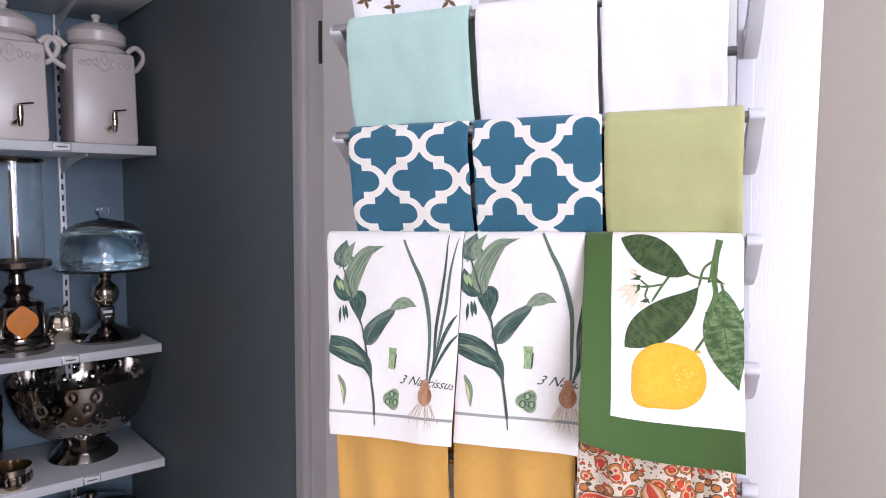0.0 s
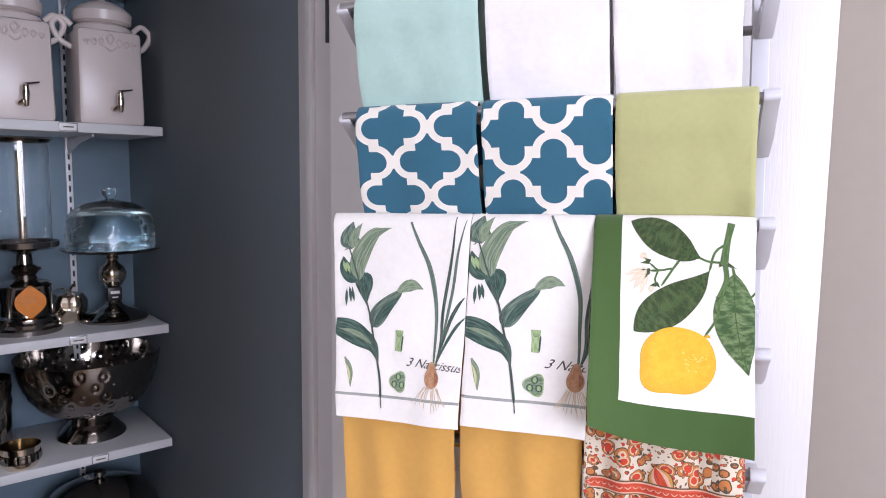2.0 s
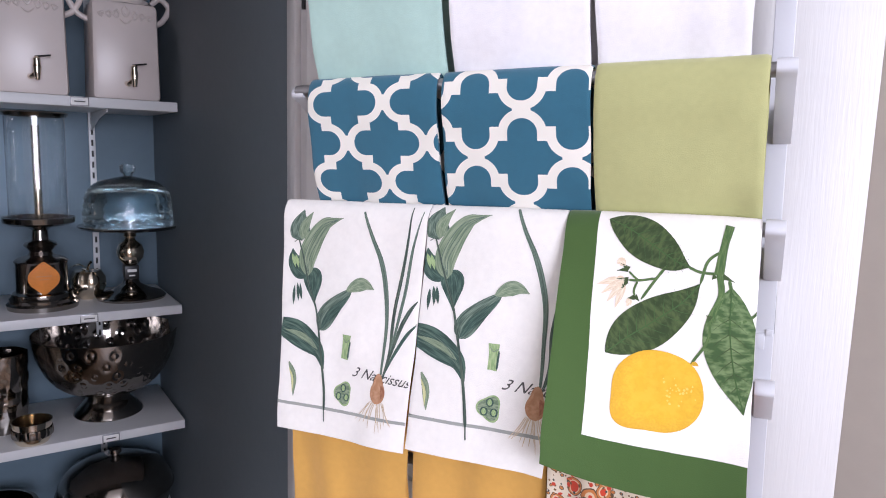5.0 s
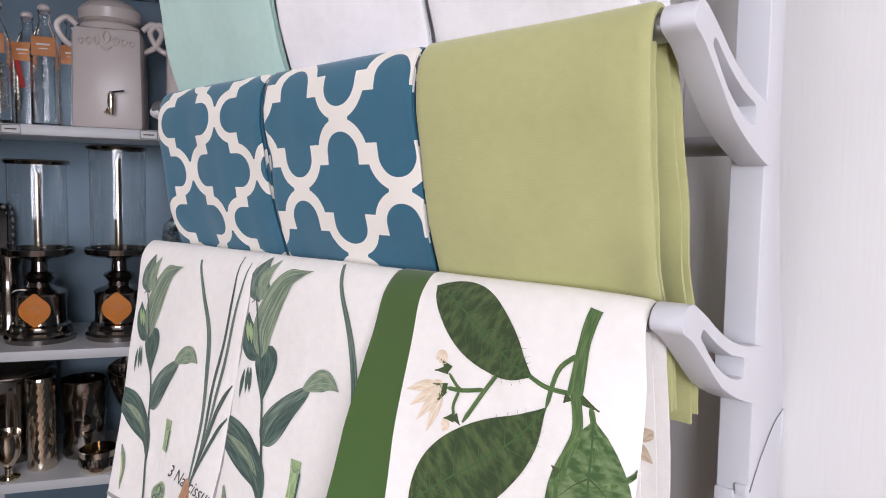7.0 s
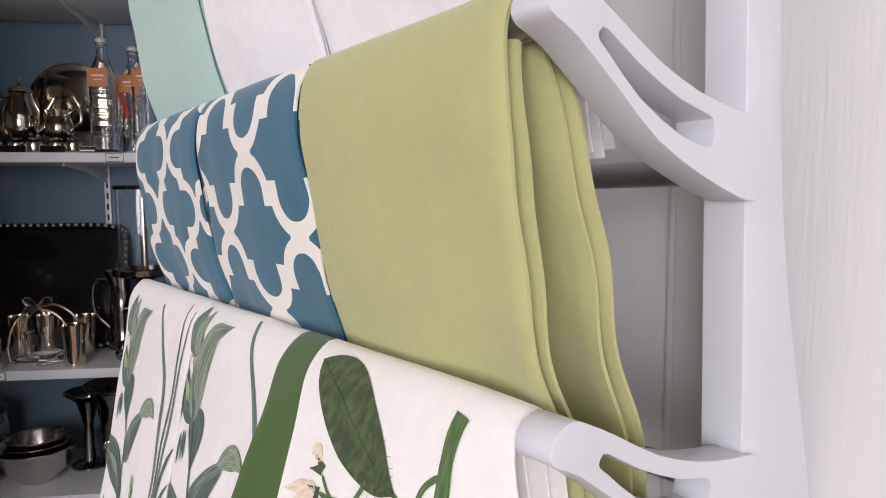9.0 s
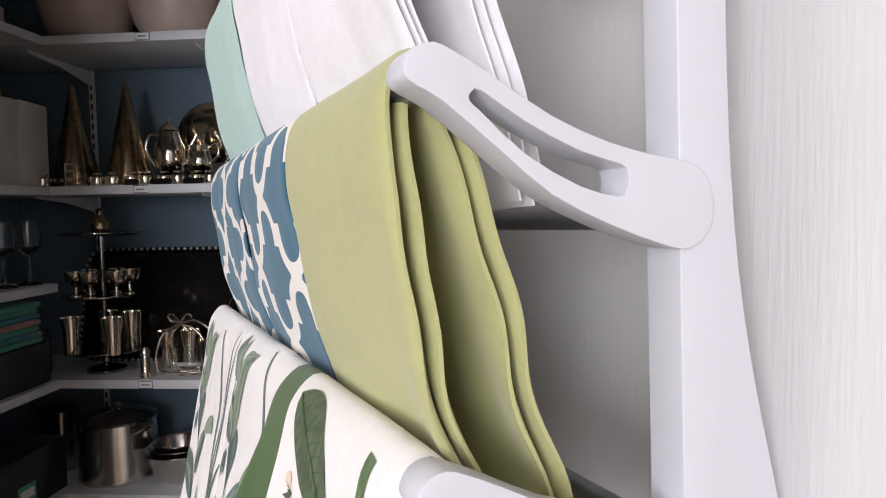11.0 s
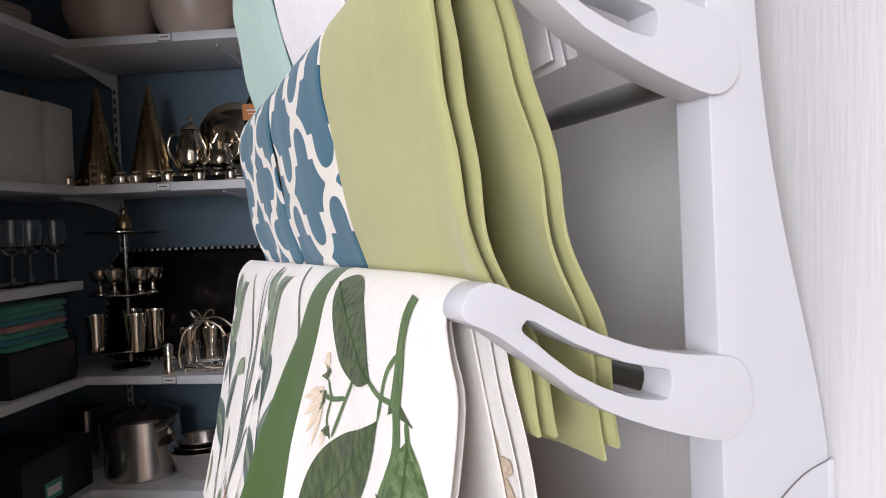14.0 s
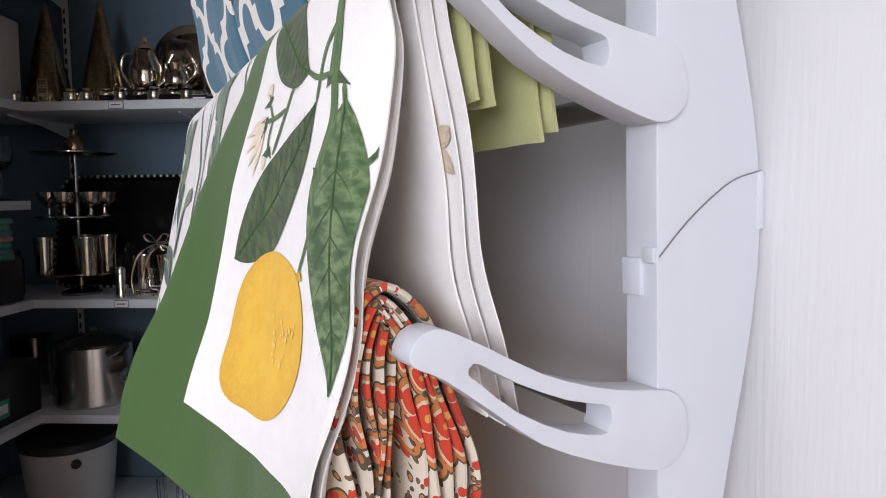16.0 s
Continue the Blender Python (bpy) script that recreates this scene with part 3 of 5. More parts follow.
# ---- towels ----
def profile(front, back, top):
    """A towel's side line: arc lengths (front counted plus, back minus) and places (y, z)."""
    # one smooth line through both sides, so that it rounds over the bar
    line = curve_points(list(reversed(back)) + [top] + list(front), 10)
    mid = len(back) * 10
    arc = [0.0]
    for p, q in zip(line, line[1:]):
        arc.append(arc[-1] + float(np.hypot(*(q - p))))
    return np.array(arc) - arc[mid], np.array(line)


class Sheet:
    """Cloth hung over a bar: left and right side lines and soft ripples between them."""

    def __init__(self, x0, x1, left, right=None, ripple=0.0015, waves=2.0, seed=0, taper=0.0, gather=0.0, lean=(0.0, 0.0), ease=False, wavy=1.0, corner=0.0):
        self.x0, self.x1, self.l, self.r = x0, x1, left, right or left
        self.ripple, self.waves, self.seed, self.taper, self.gather, self.lean, self.ease = ripple, waves, seed, taper, gather, lean, ease
        self.wavy, self.corner = wavy, corner
        self.lo, self.hi = max(self.l[0][0], self.r[0][0]), min(self.l[0][-1], self.r[0][-1])

    def at(self, x, v):
        f = min(max((x - self.x0) / (self.x1 - self.x0), 0), 1)
        g = f
        f = f ** 8 if self.ease else f * f * (3 - 2 * f)
        yz = [np.array([np.interp(v, s[0], s[1][:, 0]), np.interp(v, s[0], s[1][:, 1])]) for s in (self.l, self.r)]
        y, z = yz[0] * (1 - f) + yz[1] * f
        away = -1 if v > 0 else 1
        hang = min(abs(v) / 0.12, 1.6)
        n = noise.noise(Vector((x * 14 + self.seed, v * 5, self.seed * 3.1)))
        w = math.sin((x - self.x0) / (self.x1 - self.x0) * math.pi * 2 * self.waves + self.seed + n * 1.5)
        small = noise.noise(Vector((x * 38, v * 20, self.seed + 7.0))) + 0.6 * noise.noise(Vector((x * 15 + v * 22, v * 9 - x * 8, self.seed)))
        y += away * hang * (self.ripple * (w * 0.6 + n)) + away * 0.0011 * small * min(hang * 3, 1)
        y += self.wavy * (0.0013 * math.sin(abs(v) * 43 + self.seed) + 0.0009 * math.sin(abs(v) * 91 + 2 * self.seed)) * max(0.0, (g - 0.86) / 0.14) * min(hang * 1.5, 1)
        y += away * self.gather * w * min(0.45 + hang, 1.3)
        y -= self.corner * float(np.interp(v, (0.0, 0.05, 0.085, 0.105, 0.168, 0.24), (0.0, 0.0095, 0.019, 0.025, 0.039, 0.050))) * (1 - g) ** 3.5
        z += self.corner * 0.030 * (max(v, 0.0) / 0.25) ** 2 * (1 - g) ** 3.5
        mid = (self.x0 + self.x1) / 2
        x2 = mid + (x - mid) * (1 - self.taper * max(v, 0) / 0.2)
        x2 += (self.lean[0] * (1 - g) + self.lean[1] * g) * max(v, 0) / 0.262
        x2 += 0.0012 * hang * noise.noise(Vector((v * 18, self.seed, 2.0)))
        return Vector((x2, y, z + 0.0008 * n))

    def normal(self, x, v):
        e = 0.0008
        d = (self.at(x + e, v) - self.at(x - e, v)).cross(self.at(x, v + e) - self.at(x, v - e))
        return -d.normalized()

    def mesh(self, thick=0.002, nx=44, step=0.0045, shift=(0.0, 0.0)):
        bm = bmesh.new()
        uv = bm.loops.layers.uv.new("UVMap")
        nv = int((self.hi - self.lo) / step)
        both = []
        coords = {}
        for off in (0.0, -thick):
            grid = []
            for j in range(nv + 1):
                v = self.lo + (self.hi - self.lo) * j / nv
                row = []
                for i in range(nx + 1):
                    x = self.x0 + (self.x1 - self.x0) * i / nx
                    edge = min(i, nx - i, j, nv - j)
                    inset = 0.32 * thick if edge == 0 else 0.0
                    p = self.at(x, v) + self.normal(x, v) * (off + (inset if off else -inset))
                    q = bm.verts.new(p)
                    coords[q] = (x - shift[0], v - shift[1])
                    row.append(q)
                grid.append(row)
            both.append(grid)
        a, b = both
        for j in range(nv):
            for i in range(nx):
                bm.faces.new((a[j][i], a[j + 1][i], a[j + 1][i + 1], a[j][i + 1]))
                bm.faces.new((b[j][i], b[j][i + 1], b[j + 1][i + 1], b[j + 1][i]))
        for j in range(nv):
            bm.faces.new((a[j][0], b[j][0], b[j + 1][0], a[j + 1][0]))
            bm.faces.new((a[j][nx], a[j + 1][nx], b[j + 1][nx], b[j][nx]))
        for i in range(nx):
            bm.faces.new((a[0][i], a[0][i + 1], b[0][i + 1], b[0][i]))
            bm.faces.new((a[nv][i], b[nv][i], b[nv][i + 1], a[nv][i + 1]))
        for f in bm.faces:
            for lp in f.loops:
                lp[uv].uv = coords[lp.vert]
        return bm


def layers(front, back, top, gaps):
    """Nested side lines: the first as given, the others lying inside it by the gaps in front and behind."""
    out = [profile(front, back, top)]
    for k, (a, b) in enumerate(gaps):
        c = min(a, b) * 0.85
        out.append(profile([(y + a * min(1.0, 0.75 + 0.12 * i), z - 0.3 * c) for i, (y, z) in enumerate(front)], [(y - b * min(1.0, 0.75 + 0.12 * i), z - 0.3 * c + 0.003 * (k - 1)) for i, (y, z) in enumerate(back)], (top[0], top[1] - c)))
    return out


def behind(z, drop=0.203, gaps=((0.0034, 0.0040), (0.0066, 0.0078))):
    """Side lines of the upper rows, whose fronts slant in behind the row below."""
    return layers([(0.0095, z + 0.004), (0.0070, z - 0.022), (0.0120, z - 0.050), (0.0185, z - 0.092), (0.0315, z - 0.132), (0.046, z - 0.19)],
                  [(0.034, z + 0.004), (0.0455, z - 0.028), (0.061, z - 0.077), (0.078, z - 0.142), (0.086, z - drop)], (0.0205, z + 0.0165), gaps)


def towel(label, mat, x0, x1, z, seed, shift=(0, 0), drop=0.203, thick=0.003, group="towels on the rack", gaps=((0.0034, 0.0040), (0.0066, 0.0078)), wavy=1.0, recess=0.0):
    t = thing("kitchen_towel", RACK, label, "kitchen towel", group)
    outer, inner, core = (behind(z, drop, gaps) + [None])[:3]
    part("outer_fold", Sheet(x0, x1, outer, None, 0.0016, 1.3, seed, wavy=wavy).mesh(thick, shift=shift), mat, t, sharp=60)
    part("inner_fold", Sheet(x0 + 0.002, x1 - 0.001, inner, None, 0.0017, 1.5, seed + (0.3 if recess else 0.02), wavy=wavy).mesh(thick, nx=30, step=0.006, shift=shift), mat, t, sharp=60)
    if core:
        part("inner_fold", Sheet(x0 + 0.004 + recess, x1 - 0.002 - recess, core, None, 0.0018, 1.7, seed + 0.04, wavy=wavy).mesh(thick, nx=30, step=0.006, shift=shift), mat, t, sharp=60)
    return t


R0, R1, R2, R3, R4, R5 = ROWS
floral = towel("white cotton towel with brown floral print hanging on the rack", "white", 0.014, 0.176, R0, 1.3)
towel("seafoam green cotton towel folded over the rack bar", "turquoise", 0.0115, 0.180, R1, 2.0, (0, 0), 0.178)
towel("plain white cotton towel folded over the rack bar", "white", 0.189, 0.337, R1, 4.1, (0, 0), 0.178)
towel("plain white cotton towel with ruffled hem on the rack", "white", 0.343, 0.479, R1, 6.2, (0, 0), 0.178)
towel("peacock blue towel with white quatrefoil lattice print", "blue_turned", 0.0105, 0.1775, R2, 8.0, (0.1125, 0.0805))
towel("peacock blue towel with larger white lattice print", "blue", 0.184, 0.3425, R2, 9.7, (0.2735, 0.0965))
towel("plain sage green cotton towel in thick folds", "sage", 0.346, 0.497, R2, 11.5, (0, 0), 0.2, 0.0046, gaps=((0.0088, 0.0060),), wavy=2.2, recess=0.03)


# printed motifs, laid on the cloth
def motif_leaf(sheet, spine, width, mat, parent, name="printed_leaf", to=None, n=5, across=6, lift=0.0005, shape=None, label=""):
    """A printed leaf or stem: a smooth line in cloth units and a width that swells along it."""
    line = curve_points([to(*p) for p in spine], n)
    bm = bmesh.new()
    uv = bm.loops.layers.uv.new("UVMap")
    grid, co = [], {}
    for i, p in enumerate(line):
        d = line[min(i + 1, len(line) - 1)] - line[max(i - 1, 0)]
        d = d / (np.hypot(*d) + 1e-9)
        s = np.array([-d[1], d[0]])
        f = i / (len(line) - 1)
        w = width * (shape(f) if shape else max(math.sin(math.pi * f ** 0.85), 0.03))
        row = []
        for k in range(across + 1):
            q = p + s * w * (k / across - 0.5)
            x = min(max(q[0], sheet.x0 + 0.0004), sheet.x1 - 0.0004)
            v = min(max(q[1], sheet.lo + 0.0005), sheet.hi - 0.0005)
            vert = bm.verts.new(sheet.at(x, v) + sheet.normal(x, v) * lift)
            co[vert] = (f, k / across)
            row.append(vert)
        grid.append(row)
    for a, b in zip(grid, grid[1:]):
        for k in range(across):
            bm.faces.new((a[k], a[k + 1], b[k + 1], b[k]))
    for f in bm.faces:
        for lp in f.loops:
            lp[uv].uv = co[lp.vert]
    return part(name, bm, mat, parent, label, sharp=180)


def even(f):
    return 1.0 if 0.02 < f < 0.98 else 0.4


def tip(f):
    return max(1.0 - f, 0.15)


def blade(f):
    return min(1.0, 0.25 + 2.2 * f, 0.12 + 2.5 * (1 - f))


def motif_disc(sheet, centre, radius, mat, parent, name, to, wobble=None, lift=0.0006, rings=5, seg=36, squash=1.0, label=""):
    bm = bmesh.new()
    uv = bm.loops.layers.uv.new("UVMap")
    co, grid = {}, []
    c = to(*centre)
    for j in range(rings + 1):
        row = []
        for k in range(seg):
            a = 2 * math.pi * k / seg
            r = radius * j / rings * (wobble(a) if wobble else 1.0)
            q = c + np.array([r * math.cos(a), r * squash * math.sin(a)])
            x, v = min(max(q[0], sheet.x0), sheet.x1), min(q[1], sheet.hi)
            vert = bm.verts.new(sheet.at(x, v) + sheet.normal(x, v) * lift)
            co[vert] = (0.5 + 0.5 * j / rings * math.cos(a), 0.5 + 0.5 * j / rings * math.sin(a))
            row.append(vert)
        grid.append(row)
    for j in range(rings):
        for k in range(seg):
            n = (k + 1) % seg
            try:
                bm.faces.new((grid[j][k], grid[j][n], grid[j + 1][n], grid[j + 1][k]))
            except ValueError:
                pass
    bmesh.ops.remove_doubles(bm, verts=grid[0], dist=1e-7)
    for f in bm.faces:
        for lp in f.loops:
            lp[uv].uv = co.get(lp.vert, (0.5, 0.5))
    return part(name, bm, mat, parent, label, sharp=180)


def motif_text(sheet, words, origin, height, mat, parent, to, shear=0.5, turn=-0.03):
    cu = bpy.data.curves.new("lettering", "FONT")
    cu.body, cu.size, cu.shear, cu.resolution_u = words, height, shear, 3
    ob = bpy.data.objects.new("lettering", cu)
    me = bpy.data.meshes.new_from_object(ob)
    o = to(*origin)
    bm = bmesh.new()
    bm.from_mesh(me)
    for v in bm.verts:
        x, y = o[0] + v.co.x * 1.12, o[1] - v.co.y - turn * v.co.x
        v.co = sheet.at(x, y) + sheet.normal(x, y) * 0.0005
        v.index = 0 if x < sheet.x1 - 0.001 else 1
    bmesh.ops.delete(bm, geom=[v for v in bm.verts if v.index == 1], context="VERTS")
    bpy.data.objects.remove(ob)
    bpy.data.meshes.remove(me)
    bpy.data.curves.remove(cu)
    return part("lettering", bm, mat, parent, "script lettering in dark ink", sharp=180)


def front_side(flare, drop):
    """The row whose fronts hang out over the bulky row below; three nested layers."""
    z, f = R3, flare
    return layers([(0.0065, z + 0.002), (0.001, z - 0.022), (-0.0050, z - 0.055), (-0.0125, z - 0.087), (-0.0185, z - 0.119), (-0.0185 - 0.24 * f, z - 0.152), (-0.0185 - 0.56 * f, z - 0.190), (-0.0185 - f, z - drop)],
                  [(0.032, z + 0.003), (0.037, z - 0.025), (0.0445, z - 0.058), (0.0535, z - 0.122), (0.066, z - 0.178)], (0.0195, z + 0.0145), ((0.0034, 0.0034), (0.0068, 0.0068)))


def pushed_side(drop):
    """The free end of that row, turned back from the front and then pushed out by the gathered towel below."""
    z = R3
    return layers([(0.0100, z + 0.002), (0.0098, z - 0.014), (0.0118, z - 0.034), (0.0050, z - 0.0725), (-0.0030, z - 0.104), (-0.0085, z - 0.135), (-0.0175, z - 0.165), (-0.0265, z - 0.192), (-0.033, z - drop)],
                  [(0.032, z + 0.003), (0.037, z - 0.025), (0.0445, z - 0.058), (0.0535, z - 0.122), (0.066, z - 0.178)], (0.0205, z + 0.0125), ((0.0062, 0.0034), (0.0092, 0.0068)))


def lemon_side(drop):
    """The front of the lemon towel away from its free ends."""
    z = R3
    return layers([(0.0065, z + 0.002), (0.001, z - 0.022), (-0.0045, z - 0.055), (-0.0085, z - 0.087), (-0.0115, z - 0.119), (-0.015, z - 0.152), (-0.0235, z - 0.190), (-0.031, z - drop)],
                  [(0.032, z + 0.003), (0.037, z - 0.025), (0.0445, z - 0.058), (0.0535, z - 0.122), (0.066, z - 0.178)], (0.0195, z + 0.0145), ((0.0052, 0.0034), (0.0084, 0.0068)))


def plant_towel(x0, x1, seed, shift, lean, drop):
    t = thing("kitchen_towel", RACK, "off-white towel with botanical bulb and leaf print", "kitchen towel", "towels on the rack")
    outer, inner, core = front_side(0.030, drop)
    sh = Sheet(x0, x1, outer, None, 0.0016, 1.0, seed, 0.0, 0.0, lean)
    part("outer_fold", sh.mesh(nx=50), "cream", t, sharp=60)
    part("inner_fold", Sheet(x0 + 0.003, x1 - 0.003, inner, None, 0.0016, 1.0, seed + 0.02, 0.0, 0.0, lean).mesh(nx=26, step=0.006), "cream", t, sharp=60)
    part("inner_fold", Sheet(x0 + 0.005, x1 - 0.004, core, None, 0.0016, 1.0, seed + 0.04, 0.0, 0.0, lean).mesh(0.003, nx=26, step=0.006), "cream", t, sharp=60)
    def to(a, b):
        """Millimetres on the cloth; the first towel's left side is drawn in a little towards its hem."""
        return np.array([(a + shift[0] - shift[2] * (1 - (a - 171) / 150) * b / 240) / 1000, (b + shift[1]) / 1000])

    L = lambda spine, w, mat, name="printed_leaf", **k: motif_leaf(sh, spine, w, mat, t, name, to, **k)
    broad = lambda f: max(math.sin(math.pi * f ** 0.75), 0.04)
    long_tip = lambda f: max(math.sin(math.pi * f ** 0.6), 0.03) * (1 - 0.3 * f)
    L([(199, 85), (187, 76), (177, 66), (174, 53)], 0.027, "leaf_b", shape=broad)
    L([(202, 74), (207, 88), (209, 102), (211, 117)], 0.030, "leaf_b", shape=long_tip)
    L([(186, 43), (183, 28), (187, 6)], 0.030, "leaf_a", shape=broad)
    L([(187, 42), (190, 26), (201, 8)], 0.014, "leaf_c", shape=broad, lift=0.0007)
    L([(200, 84), (196, 64), (205, 41), (219, 23), (231, 18), (245, 14)], 0.030, "leaf_c", shape=lambda f: max(math.sin(math.pi * f ** 0.62), 0.03) * (1 - 0.45 * f), lift=0.0008, across=8)
    for k in (-1, 0, 1):
        L([(200, 82), (196 + 4 * k, 62), (206 + 4 * k, 41 + 2 * k), (219 + 2 * k, 25 + 2 * k), (238, 16)], 0.0008, "leaf_a", "printed_vein", shape=even, across=1, lift=0.0011)
    L([(183, 42), (191, 64), (201, 91), (212, 115), (219, 140), (225, 166), (231, 192), (236, 218), (239, 246)], 0.0034, "stem", "printed_stem", shape=lambda f: 0.55 + 0.5 * f if f < 0.95 else 0.4, across=2, lift=0.0009)
    for a, b in ((174, 59), (179, 60)):
        L([(a, b), (a + 3, b + 8), (a + 6, b + 16)], 0.0052, "pale", "printed_bud", across=3, lift=0.0010)
    for p in (((181, 96), (181, 108), (181, 119)), ((185, 93), (187, 104), (188, 114)), ((189, 93), (191, 104), (193, 112))):
        L(list(p), 0.0045, "leaf_b", "printed_bud", across=3)
    L([(176, 45), (181, 42), (187, 43)], 0.0010, "stem", "printed_stem", shape=even, across=1)
    L([(221, 145), (228, 130), (241, 115), (258, 100), (264, 92)], 0.027, "leaf_a", shape=long_tip, across=8)
    L([(222, 144), (234, 128), (250, 113), (262, 100)], 0.010, "leaf_b", shape=broad, lift=0.0008)
    L([(256, 97), (271, 89), (282, 88), (293, 92)], 0.0155, "leaf_c", shape=broad, lift=0.0009)
    L([(231, 188), (222, 169), (204, 158), (186, 150), (166, 145)], 0.030, "leaf_b", shape=lambda f: max(math.sin(math.pi * min(f * 0.72 + 0.02, 1)), 0.05), across=8)
    L([(221, 167), (205, 157), (188, 151), (169, 148)], 0.0075, "leaf_c", shape=broad, lift=0.0008)
    for k in (-1, 1):
        L([(226, 176), (210, 160 + 3 * k), (190, 150 + 6 * k), (170, 146 + 6 * k)], 0.0009, "leaf_a", "printed_vein", shape=even, across=1, lift=0.0010)
    # bulb with long blades
    L([(272, 5), (284, 31), (297, 56), (306, 82), (312, 112), (313, 149), (312, 186)], 0.0062, "leaf_a", "printed_blade", shape=lambda f: min(1.0, 0.45 + 1.5 * f, 0.45 + 1.2 * (1 - f)), across=3)
    L([(334, -3), (332, 38), (326, 85), (321, 126), (320, 160), (313, 190)], 0.0044, "stem", "printed_blade", shape=blade, across=3)
    L([(348, 2), (339, 43), (333, 96), (325, 137), (315, 188)], 0.0040, "leaf_a", "printed_blade", shape=blade, across=3)
    L([(350, 100), (341, 112), (329, 137), (316, 186)], 0.0050, "stem", "printed_blade", shape=blade, across=3)
    L([(353, 124), (341, 136), (328, 157), (314, 188)], 0.0042, "leaf_b", "printed_blade", shape=blade, across=3)
    motif_disc(sh, (310, 203), 0.0108, "bulb", t, "printed_bulb", to, lambda a: 1 + 0.75 * max(0, -math.sin(a)) ** 9, squash=1.12)
    L([(314, 194), (317, 202), (315, 210)], 0.0060, "bulb_shade", "printed_shading", lift=0.0009, across=3)
    rnd = random.Random(seed)
    for k in range(13):
        a = 310 + (k - 6) * 1.5
        b = a + (k - 6) * 2.6 + rnd.uniform(-3, 3)
        L([(a, 213), ((a + b) / 2 + rnd.uniform(-2, 2), 224), (b, 232 + rnd.uniform(0, 16) * (1 - abs(k - 6) / 9))], 0.0009, "root", "printed_root", shape=even, across=1, n=4)
    # cut sections and small details
    motif_disc(sh, (262, 211), 0.0140, "pale", t, "printed_section", to, lambda a: 0.92 + 0.13 * math.sin(3 * a + 1.57 + math.pi))
    motif_disc(sh, (262, 211), 0.0122, "leaf_c", t, "printed_section", to, lambda a: 0.92 + 0.13 * math.sin(3 * a + 1.57 + math.pi), lift=0.0008)
    for k in range(3):
        a = math.pi / 2 + k * 2.094 + math.pi
        motif_disc(sh, (262 + 6.4 * math.cos(a), 211.5 + 6.4 * math.sin(a)), 0.0044, "leaf_b", t, "printed_seed", to, lift=0.0010, seg=20, rings=2)
        motif_disc(sh, (262 + 6.4 * math.cos(a), 211.5 + 6.4 * math.sin(a)), 0.0025, "pale", t, "printed_seed", to, lift=0.0012, seg=14, rings=2, squash=1.3)
    L([(261, 146), (261, 159), (260, 173)], 0.0130, "pale", "printed_section", shape=lambda f: 0.80 + 0.45 * max(0.0, 0.35 - f), across=4)
    L([(267, 153), (266, 162), (265, 172)], 0.0022, "leaf_b", "printed_stem", shape=even, across=1, lift=0.0009)
    L([(257, 150), (261, 154), (266, 151)], 0.0012, "leaf_c", "printed_stem", shape=even, across=1, lift=0.0009)
    L([(181, 185), (189, 201), (192, 223)], 0.0085, "leaf_c", "printed_pod", shape=blade, across=4)
    L([(182, 192), (188, 204), (190, 219)], 0.0032, "bulb_light", "printed_pod", shape=blade, across=2, lift=0.0009)
    L([(150, 231.5), (220, 231.5), (290, 231), (360, 230.5)], 0.0034, "greyband", "printed_line", shape=even, across=2, n=8)
    motif_text(sh, "3 Narcissus,", (271, 190), 0.0160, "ink", t, to, 0.62)
    return t


plant_towel(-0.027, 0.1703, 21.0, (-183, 12, 14), (0.029, 0.000), 0.2465)
plant_towel(0.1712, 0.3235, 25.0, (0, 0, 0), (0.001, -0.001), 0.240)

lemon = thing("kitchen_towel", RACK, "white towel with green border and large lemon print", "kitchen towel", "towels on the rack")
FALL, PUSH = lemon_side(0.245), pushed_side(0.247)
lsh = Sheet(0.3242, 0.4990, FALL[0], PUSH[0], 0.0014, 0.9, 31.0, 0.0, 0.0, (0.006, 0.002), True, corner=1.0)
lin = Sheet(0.3272, 0.4930, FALL[1], PUSH[1], 0.0014, 0.9, 31.02, 0.0, 0.0, (0.006, 0.002), True, corner=1.0)
part("outer_fold", lsh.mesh(nx=56), "lemon_cloth", lemon, sharp=60)
part("inner_fold", lin.mesh(nx=26, step=0.006), "lemon_cloth", lemon, sharp=60)
part("inner_fold", Sheet(0.330, 0.4850, FALL[2], PUSH[2], 0.0014, 0.9, 31.04, 0.0, 0.0, (0.006, 0.002), True, corner=1.0).mesh(0.003, nx=26, step=0.006), "cream", lemon, sharp=60)
lto = lambda a, b: np.array([0.3270 + (a - 52) * 0.000288, 0.009 + (b - 30) * 0.000288])
LL = lambda spine, w, mat, name="printed_leaf", **k: motif_leaf(lsh, spine, w, mat, lemon, name, lto, **k)
LEAF = lambda f: max(math.sin(math.pi * f ** 0.8), 0.02)
